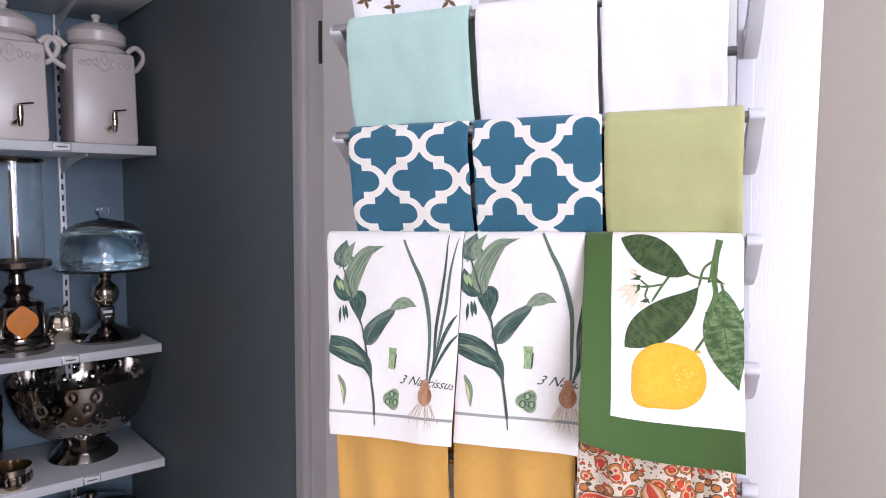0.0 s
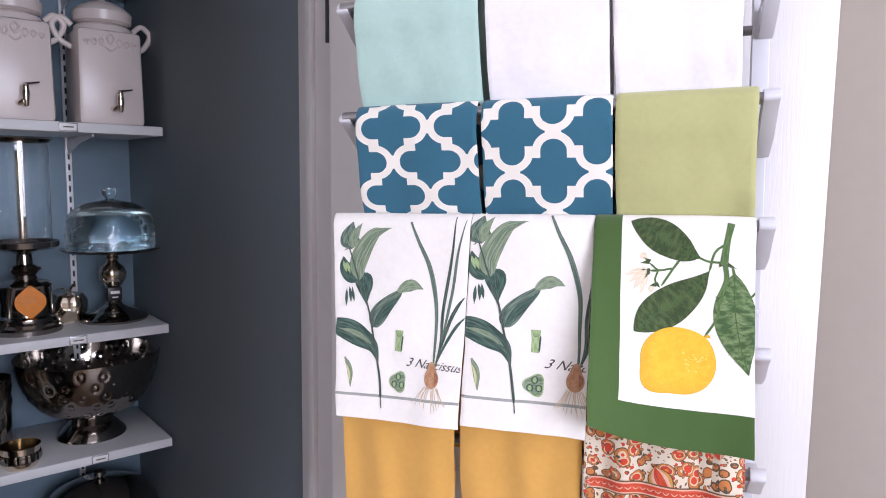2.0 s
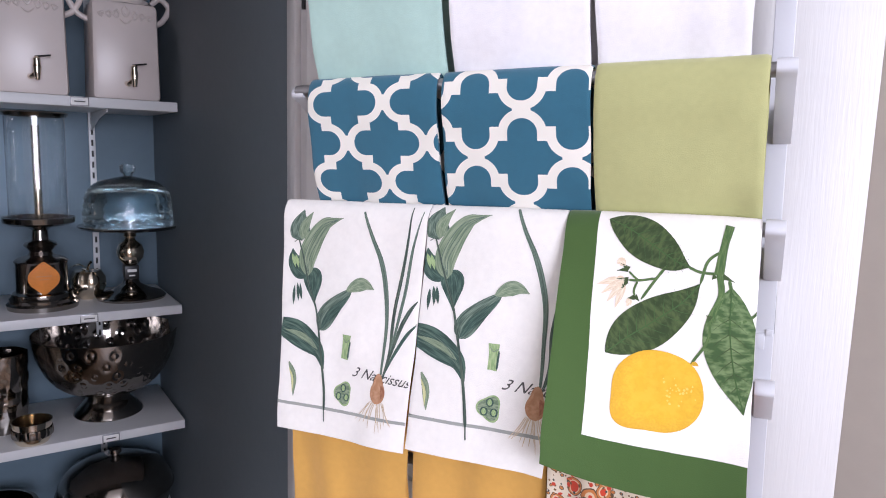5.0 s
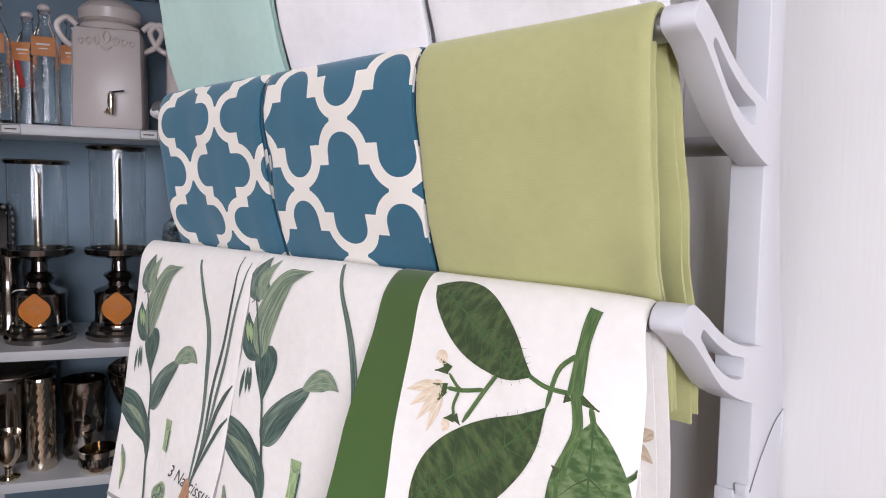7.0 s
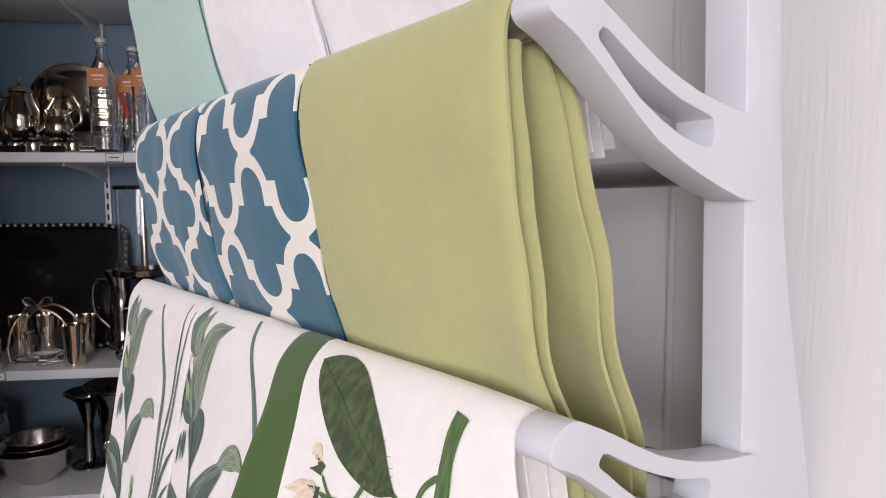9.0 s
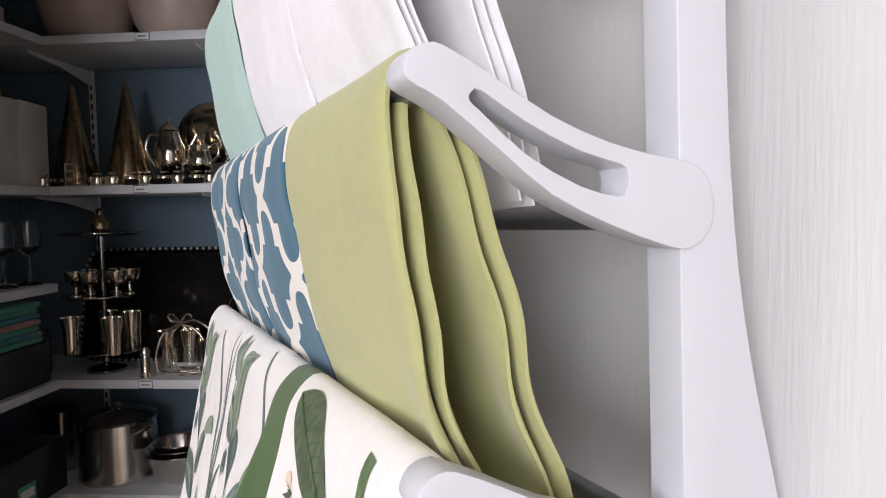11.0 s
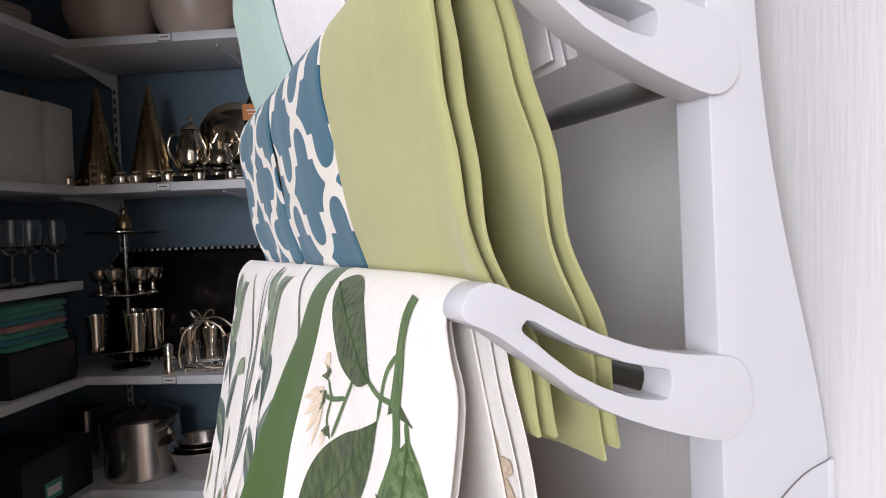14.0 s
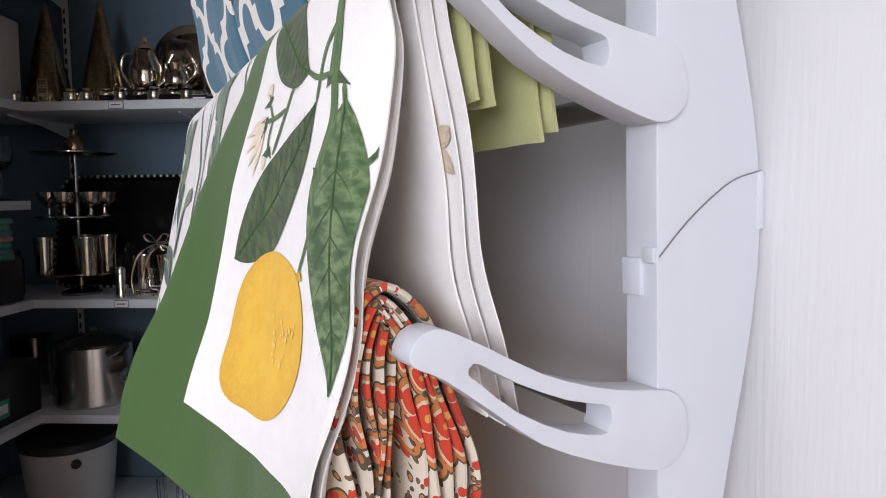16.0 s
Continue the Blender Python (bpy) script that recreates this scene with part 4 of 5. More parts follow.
for spine, w, mat in (([(186, 42), (260, 75), (330, 120), (400, 165), (450, 185)], 0.038, "citrus_leaf"),
                      ([(202, 486), (270, 425), (350, 365), (430, 300), (482, 235)], 0.043, "citrus_leaf"),
                      ([(573, 238), (576, 381), (594, 502), (628, 624)], 0.047, "citrus_leaf_light")):
    LL(spine, w, mat, shape=LEAF, across=8, n=6)
    LL(spine, 0.0011, "vein", "printed_vein", shape=even, across=1, n=6, lift=0.0009)
    pts = curve_points([np.array(p, float) for p in spine], 6)
    for k in range(4, len(pts) - 4, 2):
        d = pts[k + 1] - pts[k - 1]
        d = d / np.hypot(*d)
        s = np.array([-d[1], d[0]])
        f = k / (len(pts) - 1)
        reach = w / 0.00028 * LEAF(f) * 0.42
        for sg in (1, -1):
            LL([tuple(pts[k]), tuple(pts[k] + d * reach * 0.35 + s * sg * reach * 0.5), tuple(pts[k] + d * reach * 0.85 + s * sg * reach)], 0.0009, "vein" if mat == "citrus_leaf" else "citrus_leaf", "printed_vein", shape=tip, across=1, n=3, lift=0.0008)
LL([(560, 45), (545, 120), (535, 200)], 0.0085, "twig", "printed_twig", shape=lambda f: 0.75 + 0.4 * abs(f - 0.4), across=4)
LL([(535, 190), (545, 260), (530, 310), (522, 350)], 0.0055, "twig", "printed_twig", shape=even, across=3)
LL([(565, 215), (575, 260), (578, 310)], 0.0030, "twig", "printed_twig", shape=even, across=2)
LL([(535, 130), (500, 165), (482, 235)], 0.0026, "twig", "printed_twig", shape=even, across=2)
LL([(440, 182), (480, 198), (535, 200)], 0.0026, "twig", "printed_twig", shape=even, across=2)
LL([(517, 345), (512, 410), (465, 490)], 0.0026, "twig", "printed_twig", shape=even, across=2)
LL([(540, 335), (575, 352), (620, 335), (664, 295)], 0.0026, "twig", "printed_twig", shape=even, across=2)
LL([(664, 290), (655, 300), (640, 320)], 0.008, "citrus_leaf", shape=tip)
LL([(380, 185), (345, 235), (305, 300)], 0.0026, "twig", "printed_twig", shape=even, across=2)
LL([(348, 228), (300, 238), (262, 240)], 0.0024, "twig", "printed_twig", shape=even, across=2)
LL([(262, 212), (285, 232), (300, 240)], 0.0020, "twig", "printed_twig", shape=even, across=2)
LL([(292, 240), (282, 270), (285, 290)], 0.0020, "twig", "printed_twig", shape=even, across=2)
for a, b, c, d in ((262, 205, 235, 188), (262, 240, 225, 238), (285, 295, 262, 300), (520, 340, 505, 330), (545, 205, 580, 220), (525, 205, 515, 218), (285, 290, 300, 306), (258, 205, 225, 212), (255, 245, 240, 275)):
    LL([(a, b), ((a + c) / 2, (b + d) / 2), (c, d)], 0.0055, "citrus_leaf", "printed_sepal", shape=tip, across=3)
for c, d in ((163, 262), (178, 292), (198, 318), (225, 336), (215, 250)):
    LL([(250, 245), ((250 + c) / 2 + 4, (245 + d) / 2 - 8), (c, d)], 0.0068, "blossom", "printed_petal", across=4)
LL([(262, 300), (268, 312), (262, 326)], 0.006, "blossom", "printed_petal", across=3)
LL([(250, 195), (235, 182), (222, 190)], 0.008, "blossom", "printed_petal", across=3)
motif_disc(lsh, (370, 589), 0.0392, "lemon", lemon, "printed_lemon", lto, lambda a: 1.0 + 0.30 * max(0.0, math.cos(a - 2.38)) ** 12 + 0.04 * math.cos(2 * a - 0.6) + 0.05 * max(0.0, math.cos(a + 0.75)) ** 10, squash=0.99, rings=8, seg=64)
rl = random.Random(5)
for k in range(26):
    a, c = 420 + rl.gauss(0, 26), 580 + rl.gauss(0, 20)
    motif_disc(lsh, (a, c), 0.0006 + 0.0008 * rl.random(), "lemon_light", lemon, "printed_dot", lto, lift=0.0011, rings=1, seg=8)
LL([(466, 490), (478, 486), (490, 492)], 0.004, "lemon_shade", "printed_shading", lift=0.0011, across=3)
for k in range(6):
    a = k * 1.05 + 0.3
    motif_leaf(lin, [(0.479, -0.081), (0.479 + 0.0085 * math.cos(a), -0.081 + 0.011 * math.sin(a)), (0.479 + 0.017 * math.cos(a), -0.081 + 0.023 * math.sin(a * 1.03))], 0.0085, "sepia", lemon, "printed_petal", lambda p, q: np.array([p, q]), across=3, lift=-0.0027)


def lower_side(z, bulge, drop):
    return (profile([(0.006, z + 0.002), (0.002, z - 0.05), (-0.002, z - 0.12), (0.0, z - drop)],
                    [(0.034 + bulge * 0.4, z + 0.002), (0.044 + bulge * 0.5, z - 0.04), (0.058 + bulge * 0.4, z - 0.09), (0.070, z - 0.17)], (0.0195, z + 0.0145 + bulge * 0.5)),
            profile([(0.010, z - 0.001), (0.006, z - 0.06), (0.003, z - drop + 0.004)],
                    [(0.030, z - 0.002), (0.038, z - 0.05), (0.056, z - 0.165)], (0.0195, z + 0.0105)))


for x0, x1, mat, label, seed in ((-0.015, 0.150, "mustard", "plain mustard yellow cotton towel on the rack", 41), (0.155, 0.315, "mustard", "plain mustard yellow cotton towel on the rack", 44)):
    t = thing("kitchen_towel", RACK, label, "kitchen towel", "towels on the rack")
    outer, inner = lower_side(R4, 0.0, 0.31)
    part("outer_fold", Sheet(x0, x1, outer, None, 0.0025, 2.2, seed, 0.03).mesh(), mat, t, sharp=60)
    part("inner_fold", Sheet(x0 + 0.003, x1 - 0.003, inner, None, 0.002, 1.7, seed + 1).mesh(nx=30, step=0.006), mat, t, sharp=60)

# bulky paisley towel: many layers rolled over the bar
paisley = thing("kitchen_towel", RACK, "red and cream paisley towel in gathered folds", "kitchen towel", "towels on the rack")
z = R4
BULK = layers([(-0.003, z + 0.018), (-0.009, z - 0.004), (-0.0115, z - 0.04), (-0.013, z - 0.12), (-0.009, z - 0.31)],
              [(0.0225, z + 0.0215), (0.034, z + 0.008), (0.041, z - 0.0065), (0.0475, z - 0.04), (0.052, z - 0.08), (0.060, z - 0.17)], (0.010, z + 0.0275),
              ((0.0060, 0.0062), (0.0115, 0.0125), (0.0170, 0.0185), (0.0220, 0.0235)))
for k, line in enumerate(BULK):
    sh = Sheet(0.318 + 0.002 * k, 0.494 - (0.0012, 0.0, 0.0015, 0.0004, 0.002)[k], line, None, 0.0020, 3.2, 47 + 0.8 * k, 0.0, 0.0016, wavy=2.4)
    part("outer_fold" if k == 0 else "inner_fold", sh.mesh(0.0035, nx=90 if k == 0 else 44, step=0.005), "paisley", paisley, sharp=60)
    if k == 0:
        psh = sh
flat = lambda p, q: np.array([p, q])
drop_shape = lambda f: max(math.sin(math.pi * f ** 1.6), 0.04)
for u, v, sx, sy in ((0.350, 0.122, 1, 1), (0.462, 0.130, -1, 1), (0.405, 0.180, 1, -1), (0.345, 0.060, -1, 1), (0.425, 0.065, 1, -1)):
    spine = [(u + 0.012 * sx, v - 0.027 * sy), (u + 0.009 * sx, v - 0.012 * sy), (u, v + 0.002 * sy), (u - 0.006 * sx, v + 0.016 * sy)]
    for w, m, lift in ((0.0290, "paisley_brown", 0.0006), (0.0262, "paisley_gold", 0.0009), (0.0190, "paisley_rose", 0.0012), (0.0105, "paisley_red", 0.0015)):
        motif_leaf(psh, spine, w, m, paisley, "printed_paisley", flat, shape=drop_shape, lift=lift, across=6)

for v, w, m, lift in ((0.193, 0.0170, "paisley_brown", 0.0017), (0.193, 0.0140, "paisley_rose", 0.0020), (0.193, 0.0105, "paisley_red", 0.0023)):
    motif_leaf(psh, [(0.320 + 0.0285 * k, v) for k in range(7)], w, m, paisley, "printed_border", flat, shape=even, lift=lift, across=3, n=10)
for k in range(20):
    motif_leaf(psh, [(0.322 + 0.0087 * k, 0.1915), (0.3255 + 0.0087 * k, 0.1945), (0.329 + 0.0087 * k, 0.1915)], 0.0012, "paisley_rose", paisley, "printed_zigzag", flat, shape=even, lift=0.0026, across=1, n=2)

# brown flowers on the hem of the topmost towel
fsh = Sheet(0.014, 0.176, behind(R0)[0], None, 0.0016, 1.3, 1.3)
fto = lambda a, b: np.array([a, b])
for a, b in ((0.033, 0.129), (0.070, 0.140), (0.113, 0.126), (0.148, 0.141), (0.093, 0.109), (0.053, 0.099)):
    for k in range(4):
        c = a + 0.013 * math.cos(k * 1.57 + a * 90), b + 0.011 * math.sin(k * 1.57 + a * 90)
        motif_leaf(fsh, [(a, b), ((a + c[0]) / 2 + 0.001, (b + c[1]) / 2), c], 0.005, "floral_brown", floral, "printed_flower", fto, across=3)


# ---- pantry shelves ----
def shelf_board(name, x0, x1, y0, y1, z, label):
    sh = thing(name, pose(0, 0, 0), label, "shelf", "pantry shelves")
    part("board", box(bmesh.new(), x0, x1 - (0.003 if x1 < 0.01 else 0), y0, y1 - (0.003 if x1 > 0.01 else 0), z - 0.012, z + 0.012, 0.001), "shelf", sh)
    if x1 < 0.01:
        part("edge_band", box(bmesh.new(), x1 - 0.0029, x1, y0, y1, z - 0.0123, z + 0.0123, 0.0012), "shelf", sh, "white front edging")
    else:
        part("edge_band", box(bmesh.new(), x0, x1, y1 - 0.0029, y1, z - 0.0123, z + 0.0123, 0.0012), "shelf", sh, "white front edging")
    return sh


LEVELS = (1.988, 1.574, 1.027, 0.696, 0.37)
for z in LEVELS:
    shelf_board("wall_shelf", -0.345, 0.0, -0.345, 1.090, z, "long white shelf board on the blue back wall")
for z in (1.988, 1.574, 1.304, 1.027, 0.696):
    shelf_board("wall_shelf", 0.003, 0.62, -0.345, 0.002 if z != 1.304 else 0.012, z, "white shelf board in the pantry corner")
for y in (0.927, 0.418, -0.078):
    std = thing("shelf_standard", pose(-0.36, y, 0), "white slotted metal shelf standard on the wall", "shelf bracket", "shelf standards")
    part("rail", box(bmesh.new(), 0, 0.011, -0.0085, 0.0085, 0.2, 2.35, 0.001), "shelf", std)
    bm = bmesh.new()
    for k in range(64):
        box(bm, 0.0108, 0.0118, -0.0028, 0.0028, 0.25 + k * 0.032, 0.268 + k * 0.032)
    tagged(part("slotted_face", bm, "dark", std, "dark slots in the rail"), kind="stuff")
    for z in LEVELS:
        prof = [(0.011, z - 0.0125), (0.31, z - 0.0125), (0.31, z - 0.019), (0.16, z - 0.032), (0.011, z - 0.062)]
        part("bracket", plate(prof, None, -0.002, 0.004, 0.0006, lambda a, b, c: (a, c, b)), "shelf", std)
for y, z in ((0.290, 1.988), (0.266, 1.574), (0.560, 1.574), (0.859, 1.574), (0.255, 1.027), (0.86, 1.027), (0.90, 0.696)):
    card = thing("shelf_label", pose(0.0, y, z), "small framed paper label clipped to the shelf edge", "label", "shelf labels")
    part("holder", box(bmesh.new(), 0.0, 0.004, -0.021, 0.021, -0.011, 0.011, 0.001), "rod", card, "grey label holder")
    part("card", box(bmesh.new(), 0.0035, 0.0048, -0.0185, 0.0185, -0.0085, 0.0085), "paper", card)
    part("print_bar", box(bmesh.new(), 0.0047, 0.0052, -0.012, 0.012, -0.0015, 0.0015), "ink", card)


def at_shelf(x, y, z, rx=0, ry=0, rz=0):
    """A pose on the shelves, whose boards lie a little lower than their nominal heights."""
    return pose(x, y + 0.024, z - (0.036 if z > 1.95 else 0.026 if z > 1.5 else 0.031 if z < 1.0 or 1.3 < z < 1.4 else 0.033), rx, ry, rz)


# ---- things on the shelves ----
def ring(r, tube_r, z, bm=None, seg=32, at=(0, 0, 0)):
    prof = [(r + tube_r * math.cos(2 * math.pi * k / 8), z + tube_r * math.sin(2 * math.pi * k / 8)) for k in range(9)]
    return lathe(prof, seg, bm, at)


def hammer(count, depth, size, seed, lo, hi):
    """Round dents strewn over a turned surface."""
    rnd = random.Random(seed)
    dents = []
    rows = 5
    for j in range(rows):
        for k in range(count):
            dents.append(((k + 0.5 * (j % 2) + rnd.uniform(-0.2, 0.2)) * 2 * math.pi / count, lo + (hi - lo) * (j + 0.5 + rnd.uniform(-0.15, 0.15)) / rows))

    def dent(a, z, r):
        out = 0.0
        for b, h in dents:
            if abs(z - h) < size:
                d = (a - b + math.pi) % (2 * math.pi) - math.pi
                q = math.hypot(d * r, z - h) / size
                if q < 1:
                    out -= depth * (1 - q * q) ** 2
        return out
    return dent


def drink_jar(y):
    j = thing("drink_dispenser", at_shelf(-0.118, y, 1.612), "cream glazed ceramic drink dispenser with ornate relief", "drink dispenser", "ceramic dispensers")
    bm = box(bmesh.new(), -0.078, 0.078, -0.083, 0.083, 0.0, 0.25, 0.014)
    for v in bm.verts:
        v.co.x *= 1 - 0.05 * v.co.z / 0.25
        v.co.y *= 1 - 0.05 * v.co.z / 0.25
    part("body", bm, "ceramic", j)
    part("shoulder", lathe([(0.073, 0.247), (0.070, 0.262), (0.058, 0.270)], 40), "ceramic", j)
    lid = part("lid", lathe([(0.060, 0.270), (0.072, 0.276), (0.074, 0.300), (0.070, 0.306), (0.055, 0.318), (0.030, 0.330), (0.010, 0.335), (0.007, 0.341), (0.012, 0.347), (0.011, 0.354), (0.0, 0.358)], 40), "ceramic", j)
    for s in (1, -1):
        part("handle", tube([(0, s * 0.078, 0.205), (0, s * 0.105, 0.222), (0, s * 0.122, 0.258), (0, s * 0.100, 0.280), (0, s * 0.076, 0.262)], 0.0075, 10), "ceramic", j)
    for s in (1, -1):
        for k in range(3):
            c = s * (0.014 + 0.018 * k)
            part("scroll", tube([(0.0745, c, 0.216), (0.0785, c + s * 0.008, 0.226 - 0.004 * k), (0.0785, c + s * 0.014, 0.214), (0.078, c + s * 0.006, 0.206), (0.0755, c + s * 0.003, 0.215)], 0.0026, 6, None, 4), "ceramic", j)
    part("scroll", tube([(0.0745, 0, 0.240), (0.079, 0.008, 0.226), (0.079, 0, 0.212), (0.079, -0.008, 0.226), (0.0745, 0, 0.240)], 0.0028, 6, None, 4), "ceramic", j)
    part("scroll", tube([(0.0745, -0.012, 0.204), (0.0790, 0, 0.195), (0.0745, 0.012, 0.204)], 0.0032, 6, None, 4), "ceramic", j)
    tap = part("spigot", lathe([(0.0, 0.033), (0.0055, 0.034), (0.008, 0.050), (0.0095, 0.066), (0.0075, 0.078), (0.0085, 0.084), (0.004, 0.089), (0, 0.090)], 16, at=(0.104, 0.012, 0)), "silver", j, "chrome spigot")
    part("pipe", tube([(0.076, -0.002, 0.044), (0.092, 0.0, 0.042), (0.104, 0.012, 0.052)], 0.0065, 10), "silver", tap)
    part("lever", tube([(0.104, 0.008, 0.088), (0.106, 0.042, 0.094)], 0.0022, 8), "dark", tap)
    return j


drink_jar(0.953)
drink_jar(0.737)

bottle = thing("glass_bottle", at_shelf(-0.055, 0.497, 1.612), "clear ribbed glass swing-top bottle with orange label", "bottle", "glass bottles")
ribs = lambda a, z, r: 0.0012 * math.sin(z * 420) if z < 0.19 else 0.0
prof = [(0.0, 0.003), (0.030, 0.0), (0.033, 0.006)] + [(0.033, 0.006 + 0.006 * k) for k in range(1, 30)] + [(0.031, 0.195), (0.022, 0.225), (0.014, 0.245), (0.013, 0.268), (0.0155, 0.270), (0.0155, 0.278), (0.011, 0.279), (0.010, 0.245), (0.028, 0.19), (0.029, 0.010), (0.0, 0.008)]
b = part("bottle_body", lathe(prof, 24, dent=ribs), "glass", bottle)
b.visible_shadow = False
part("stopper", lathe([(0, 0.277), (0.014, 0.278), (0.014, 0.286), (0.009, 0.291), (0, 0.293)], 16), "ceramic", bottle, "white swing stopper")
part("label", box(bmesh.new(), 0.0335, 0.0345, -0.025, 0.025, 0.165, 0.21, 0.0004), "label", bottle, "orange paper label")
part("label_print", boxes((0.0344, 0.0349, -0.014, 0.014, 0.190, 0.194), (0.0344, 0.0349, -0.010, 0.010, 0.181, 0.183)), "paper", bottle)
copy_thing(bottle, at_shelf(-0.055, 0.600, 1.612, 0, 0, 5))
copy_thing(bottle, at_shelf(-0.16, 0.540, 1.612, 0, 0, -8))
copy_thing(bottle, at_shelf(-0.16, 0.640, 1.612, 0, 0, 8))
solid("ribbon", tube([(0.0, 0.0, 0.11), (0.006, 0.006, 0.08), (0.002, 0.012, 0.045)], 0.006, 8, flat=0.3), "red", at_shelf(-0.075, 0.535, 1.66), "red ribbon tied to a glass bottle", "ribbon")

# silver serving things on the long shelf
charger = thing("round_platter", at_shelf(-0.318, 0.338, 1.613, 0, -78, 0), "round polished silver platter leaning on the wall", "platter")
part("dish", lathe([(0.0, 0.004), (0.086, 0.004), (0.095, 0.010), (0.129, 0.014), (0.132, 0.012), (0.129, 0.009), (0.094, 0.004), (0.084, 0.0), (0, 0.0)], 56, at=(0.134, 0, 0)), "silver", charger)
part("rim_ring", ring(0.131, 0.0028, 0.012, at=(0.134, 0, 0), seg=56), "silver", charger)

teapot = thing("teapot", at_shelf(-0.145, 0.258, 1.612, 0, 0, 90), "tall polished silver teapot with lid and spout", "teapot")
part("pot_body", lathe([(0.0, 0.002), (0.030, 0.0), (0.032, 0.008), (0.020, 0.018), (0.036, 0.040), (0.046, 0.075), (0.043, 0.115), (0.030, 0.145), (0.027, 0.160), (0.031, 0.164), (0, 0.165)], 36), "silver", teapot)
part("lid", lathe([(0.031, 0.164), (0.026, 0.174), (0.012, 0.182), (0.005, 0.188), (0.008, 0.196), (0.004, 0.206), (0, 0.209)], 28), "silver", teapot)
part("spout", tube([(0.040, 0, 0.060), (0.062, 0, 0.080), (0.066, 0, 0.115), (0.084, 0, 0.150)], [0.013, 0.011, 0.008, 0.006], 12), "silver", teapot)
part("handle", tube([(-0.028, 0, 0.150), (-0.062, 0, 0.150), (-0.072, 0, 0.105), (-0.040, 0, 0.055)], 0.005, 10), "silver", teapot)
creamer = thing("creamer", at_shelf(-0.115, 0.362, 1.628, 0, 0, 80), "small polished silver cream jug with handle", "jug")
part("jug_body", lathe([(0.0, 0.002), (0.022, 0.0), (0.016, 0.012), (0.034, 0.035), (0.036, 0.058), (0.027, 0.082), (0.033, 0.098), (0.031, 0.098), (0.025, 0.082), (0.0, 0.02)], 32), "silver", creamer)
part("handle", tube([(0.027, 0, 0.088), (0.055, 0, 0.100), (0.060, 0, 0.070), (0.034, 0, 0.045)], 0.004, 10), "silver", creamer)
solid("serving_tray", boxes((-0.09, 0.09, -0.15, 0.15, 0.0, 0.012), (-0.09, -0.082, -0.15, 0.15, 0.012, 0.018), (0.082, 0.09, -0.15, 0.15, 0.012, 0.018), bevel=0.002), "blacktray", at_shelf(-0.105, 0.335, 1.612), "low dark metal tray under silver pieces", "tray")
nr = thing("napkin_ring", at_shelf(-0.028, 0.10, 1.612), "small silver napkin ring standing on the shelf", "napkin ring", "napkin rings")
part("band", lathe([(0.019, 0.0), (0.021, 0.004), (0.019, 0.012), (0.021, 0.020), (0.019, 0.026), (0.017, 0.026), (0.017, 0.0), (0.019, 0.0)], 24), "silver", nr)
part("knot", ring(0.010, 0.004, 0.034, seg=16), "silver", nr)
for k, y in enumerate((0.148, 0.196, 0.244, 0.292, 0.338, 0.386, 0.43, -0.105, -0.06)):
    copy_thing(nr, at_shelf(-0.024 - 0.012 * (k % 2), y, 1.612 if y < 0.17 else 1.6125, 0, 0, 37 * k))
stack = thing("square_holder", at_shelf(-0.018, 0.027, 1.612), "stack of silver square rings with open centres", "holder")
for k in range(3):
    bm = boxes((-0.003, 0.003, -0.015, -0.011, 0.022 * k, 0.022 * k + 0.021), (-0.003, 0.003, 0.011, 0.015, 0.022 * k, 0.022 * k + 0.021), (-0.003, 0.003, -0.011, 0.011, 0.022 * k, 0.022 * k + 0.004), (-0.003, 0.003, -0.011, 0.011, 0.022 * k + 0.017, 0.022 * k + 0.021), bevel=0.0008)
    part("square_ring", bm, "silver", stack)

cone = thing("cone_tree", at_shelf(-0.16, -0.045, 1.612), "mercury glass cone tree in dull gold and silver", "ornament", "mercury glass cones")
part("cone_body", lathe([(0.0, 0.002), (0.066, 0.0), (0.068, 0.008), (0.060, 0.05), (0.048, 0.105), (0.034, 0.17), (0.020, 0.235), (0.009, 0.29), (0.006, 0.306), (0, 0.312)], 40, dent=lambda a, z, r: 0.0015 * math.sin(9 * a + z * 60) * min(1, r / 0.03)), "mercury", cone)
part("base_ring", ring(0.066, 0.005, 0.006, seg=40), "silver", cone)
part("beading", (lambda bm: [lathe([(0, -0.008), (0.006, -0.006), (0.008, 0), (0.006, 0.006), (0, 0.008)], 8, bm, (0.071 * math.cos(k * 0.35), 0.071 * math.sin(k * 0.35), 0.022)) for k in range(18)][0])(bmesh.new()), "silver", cone)
copy_thing(cone, at_shelf(-0.16, 0.122, 1.612, 0, 0, 40))
copy_thing(cone, at_shelf(-0.10, -0.235, 1.612, 0, 0, 80))

for y, r, h in ((0.02, 0.135, 0.15), (0.292, 0.135, 0.15), (0.56, 0.125, 0.14)):
    bowl = thing("mixing_bowl", at_shelf(-0.155, y, 2.036), "large cream stoneware bowl with throwing rings", "bowl", "stoneware bowls")
    part("bowl_body", lathe([(0.0, 0.006), (r * 0.6, 0.0), (r * 0.66, 0.006), (r * 0.86, h * 0.35), (r * 0.97, h * 0.7), (r * 1.02, h * 0.95), (r * 1.03, h), (r * 0.97, h), (r * 0.9, h * 0.65), (r * 0.55, 0.02), (0, 0.016)], 48, dent=lambda a, z, q: 0.0008 * math.sin(z * 300)), "stoneware", bowl)
    part("rim", ring(r * 1.0, 0.006, h, seg=48), "stoneware", bowl)
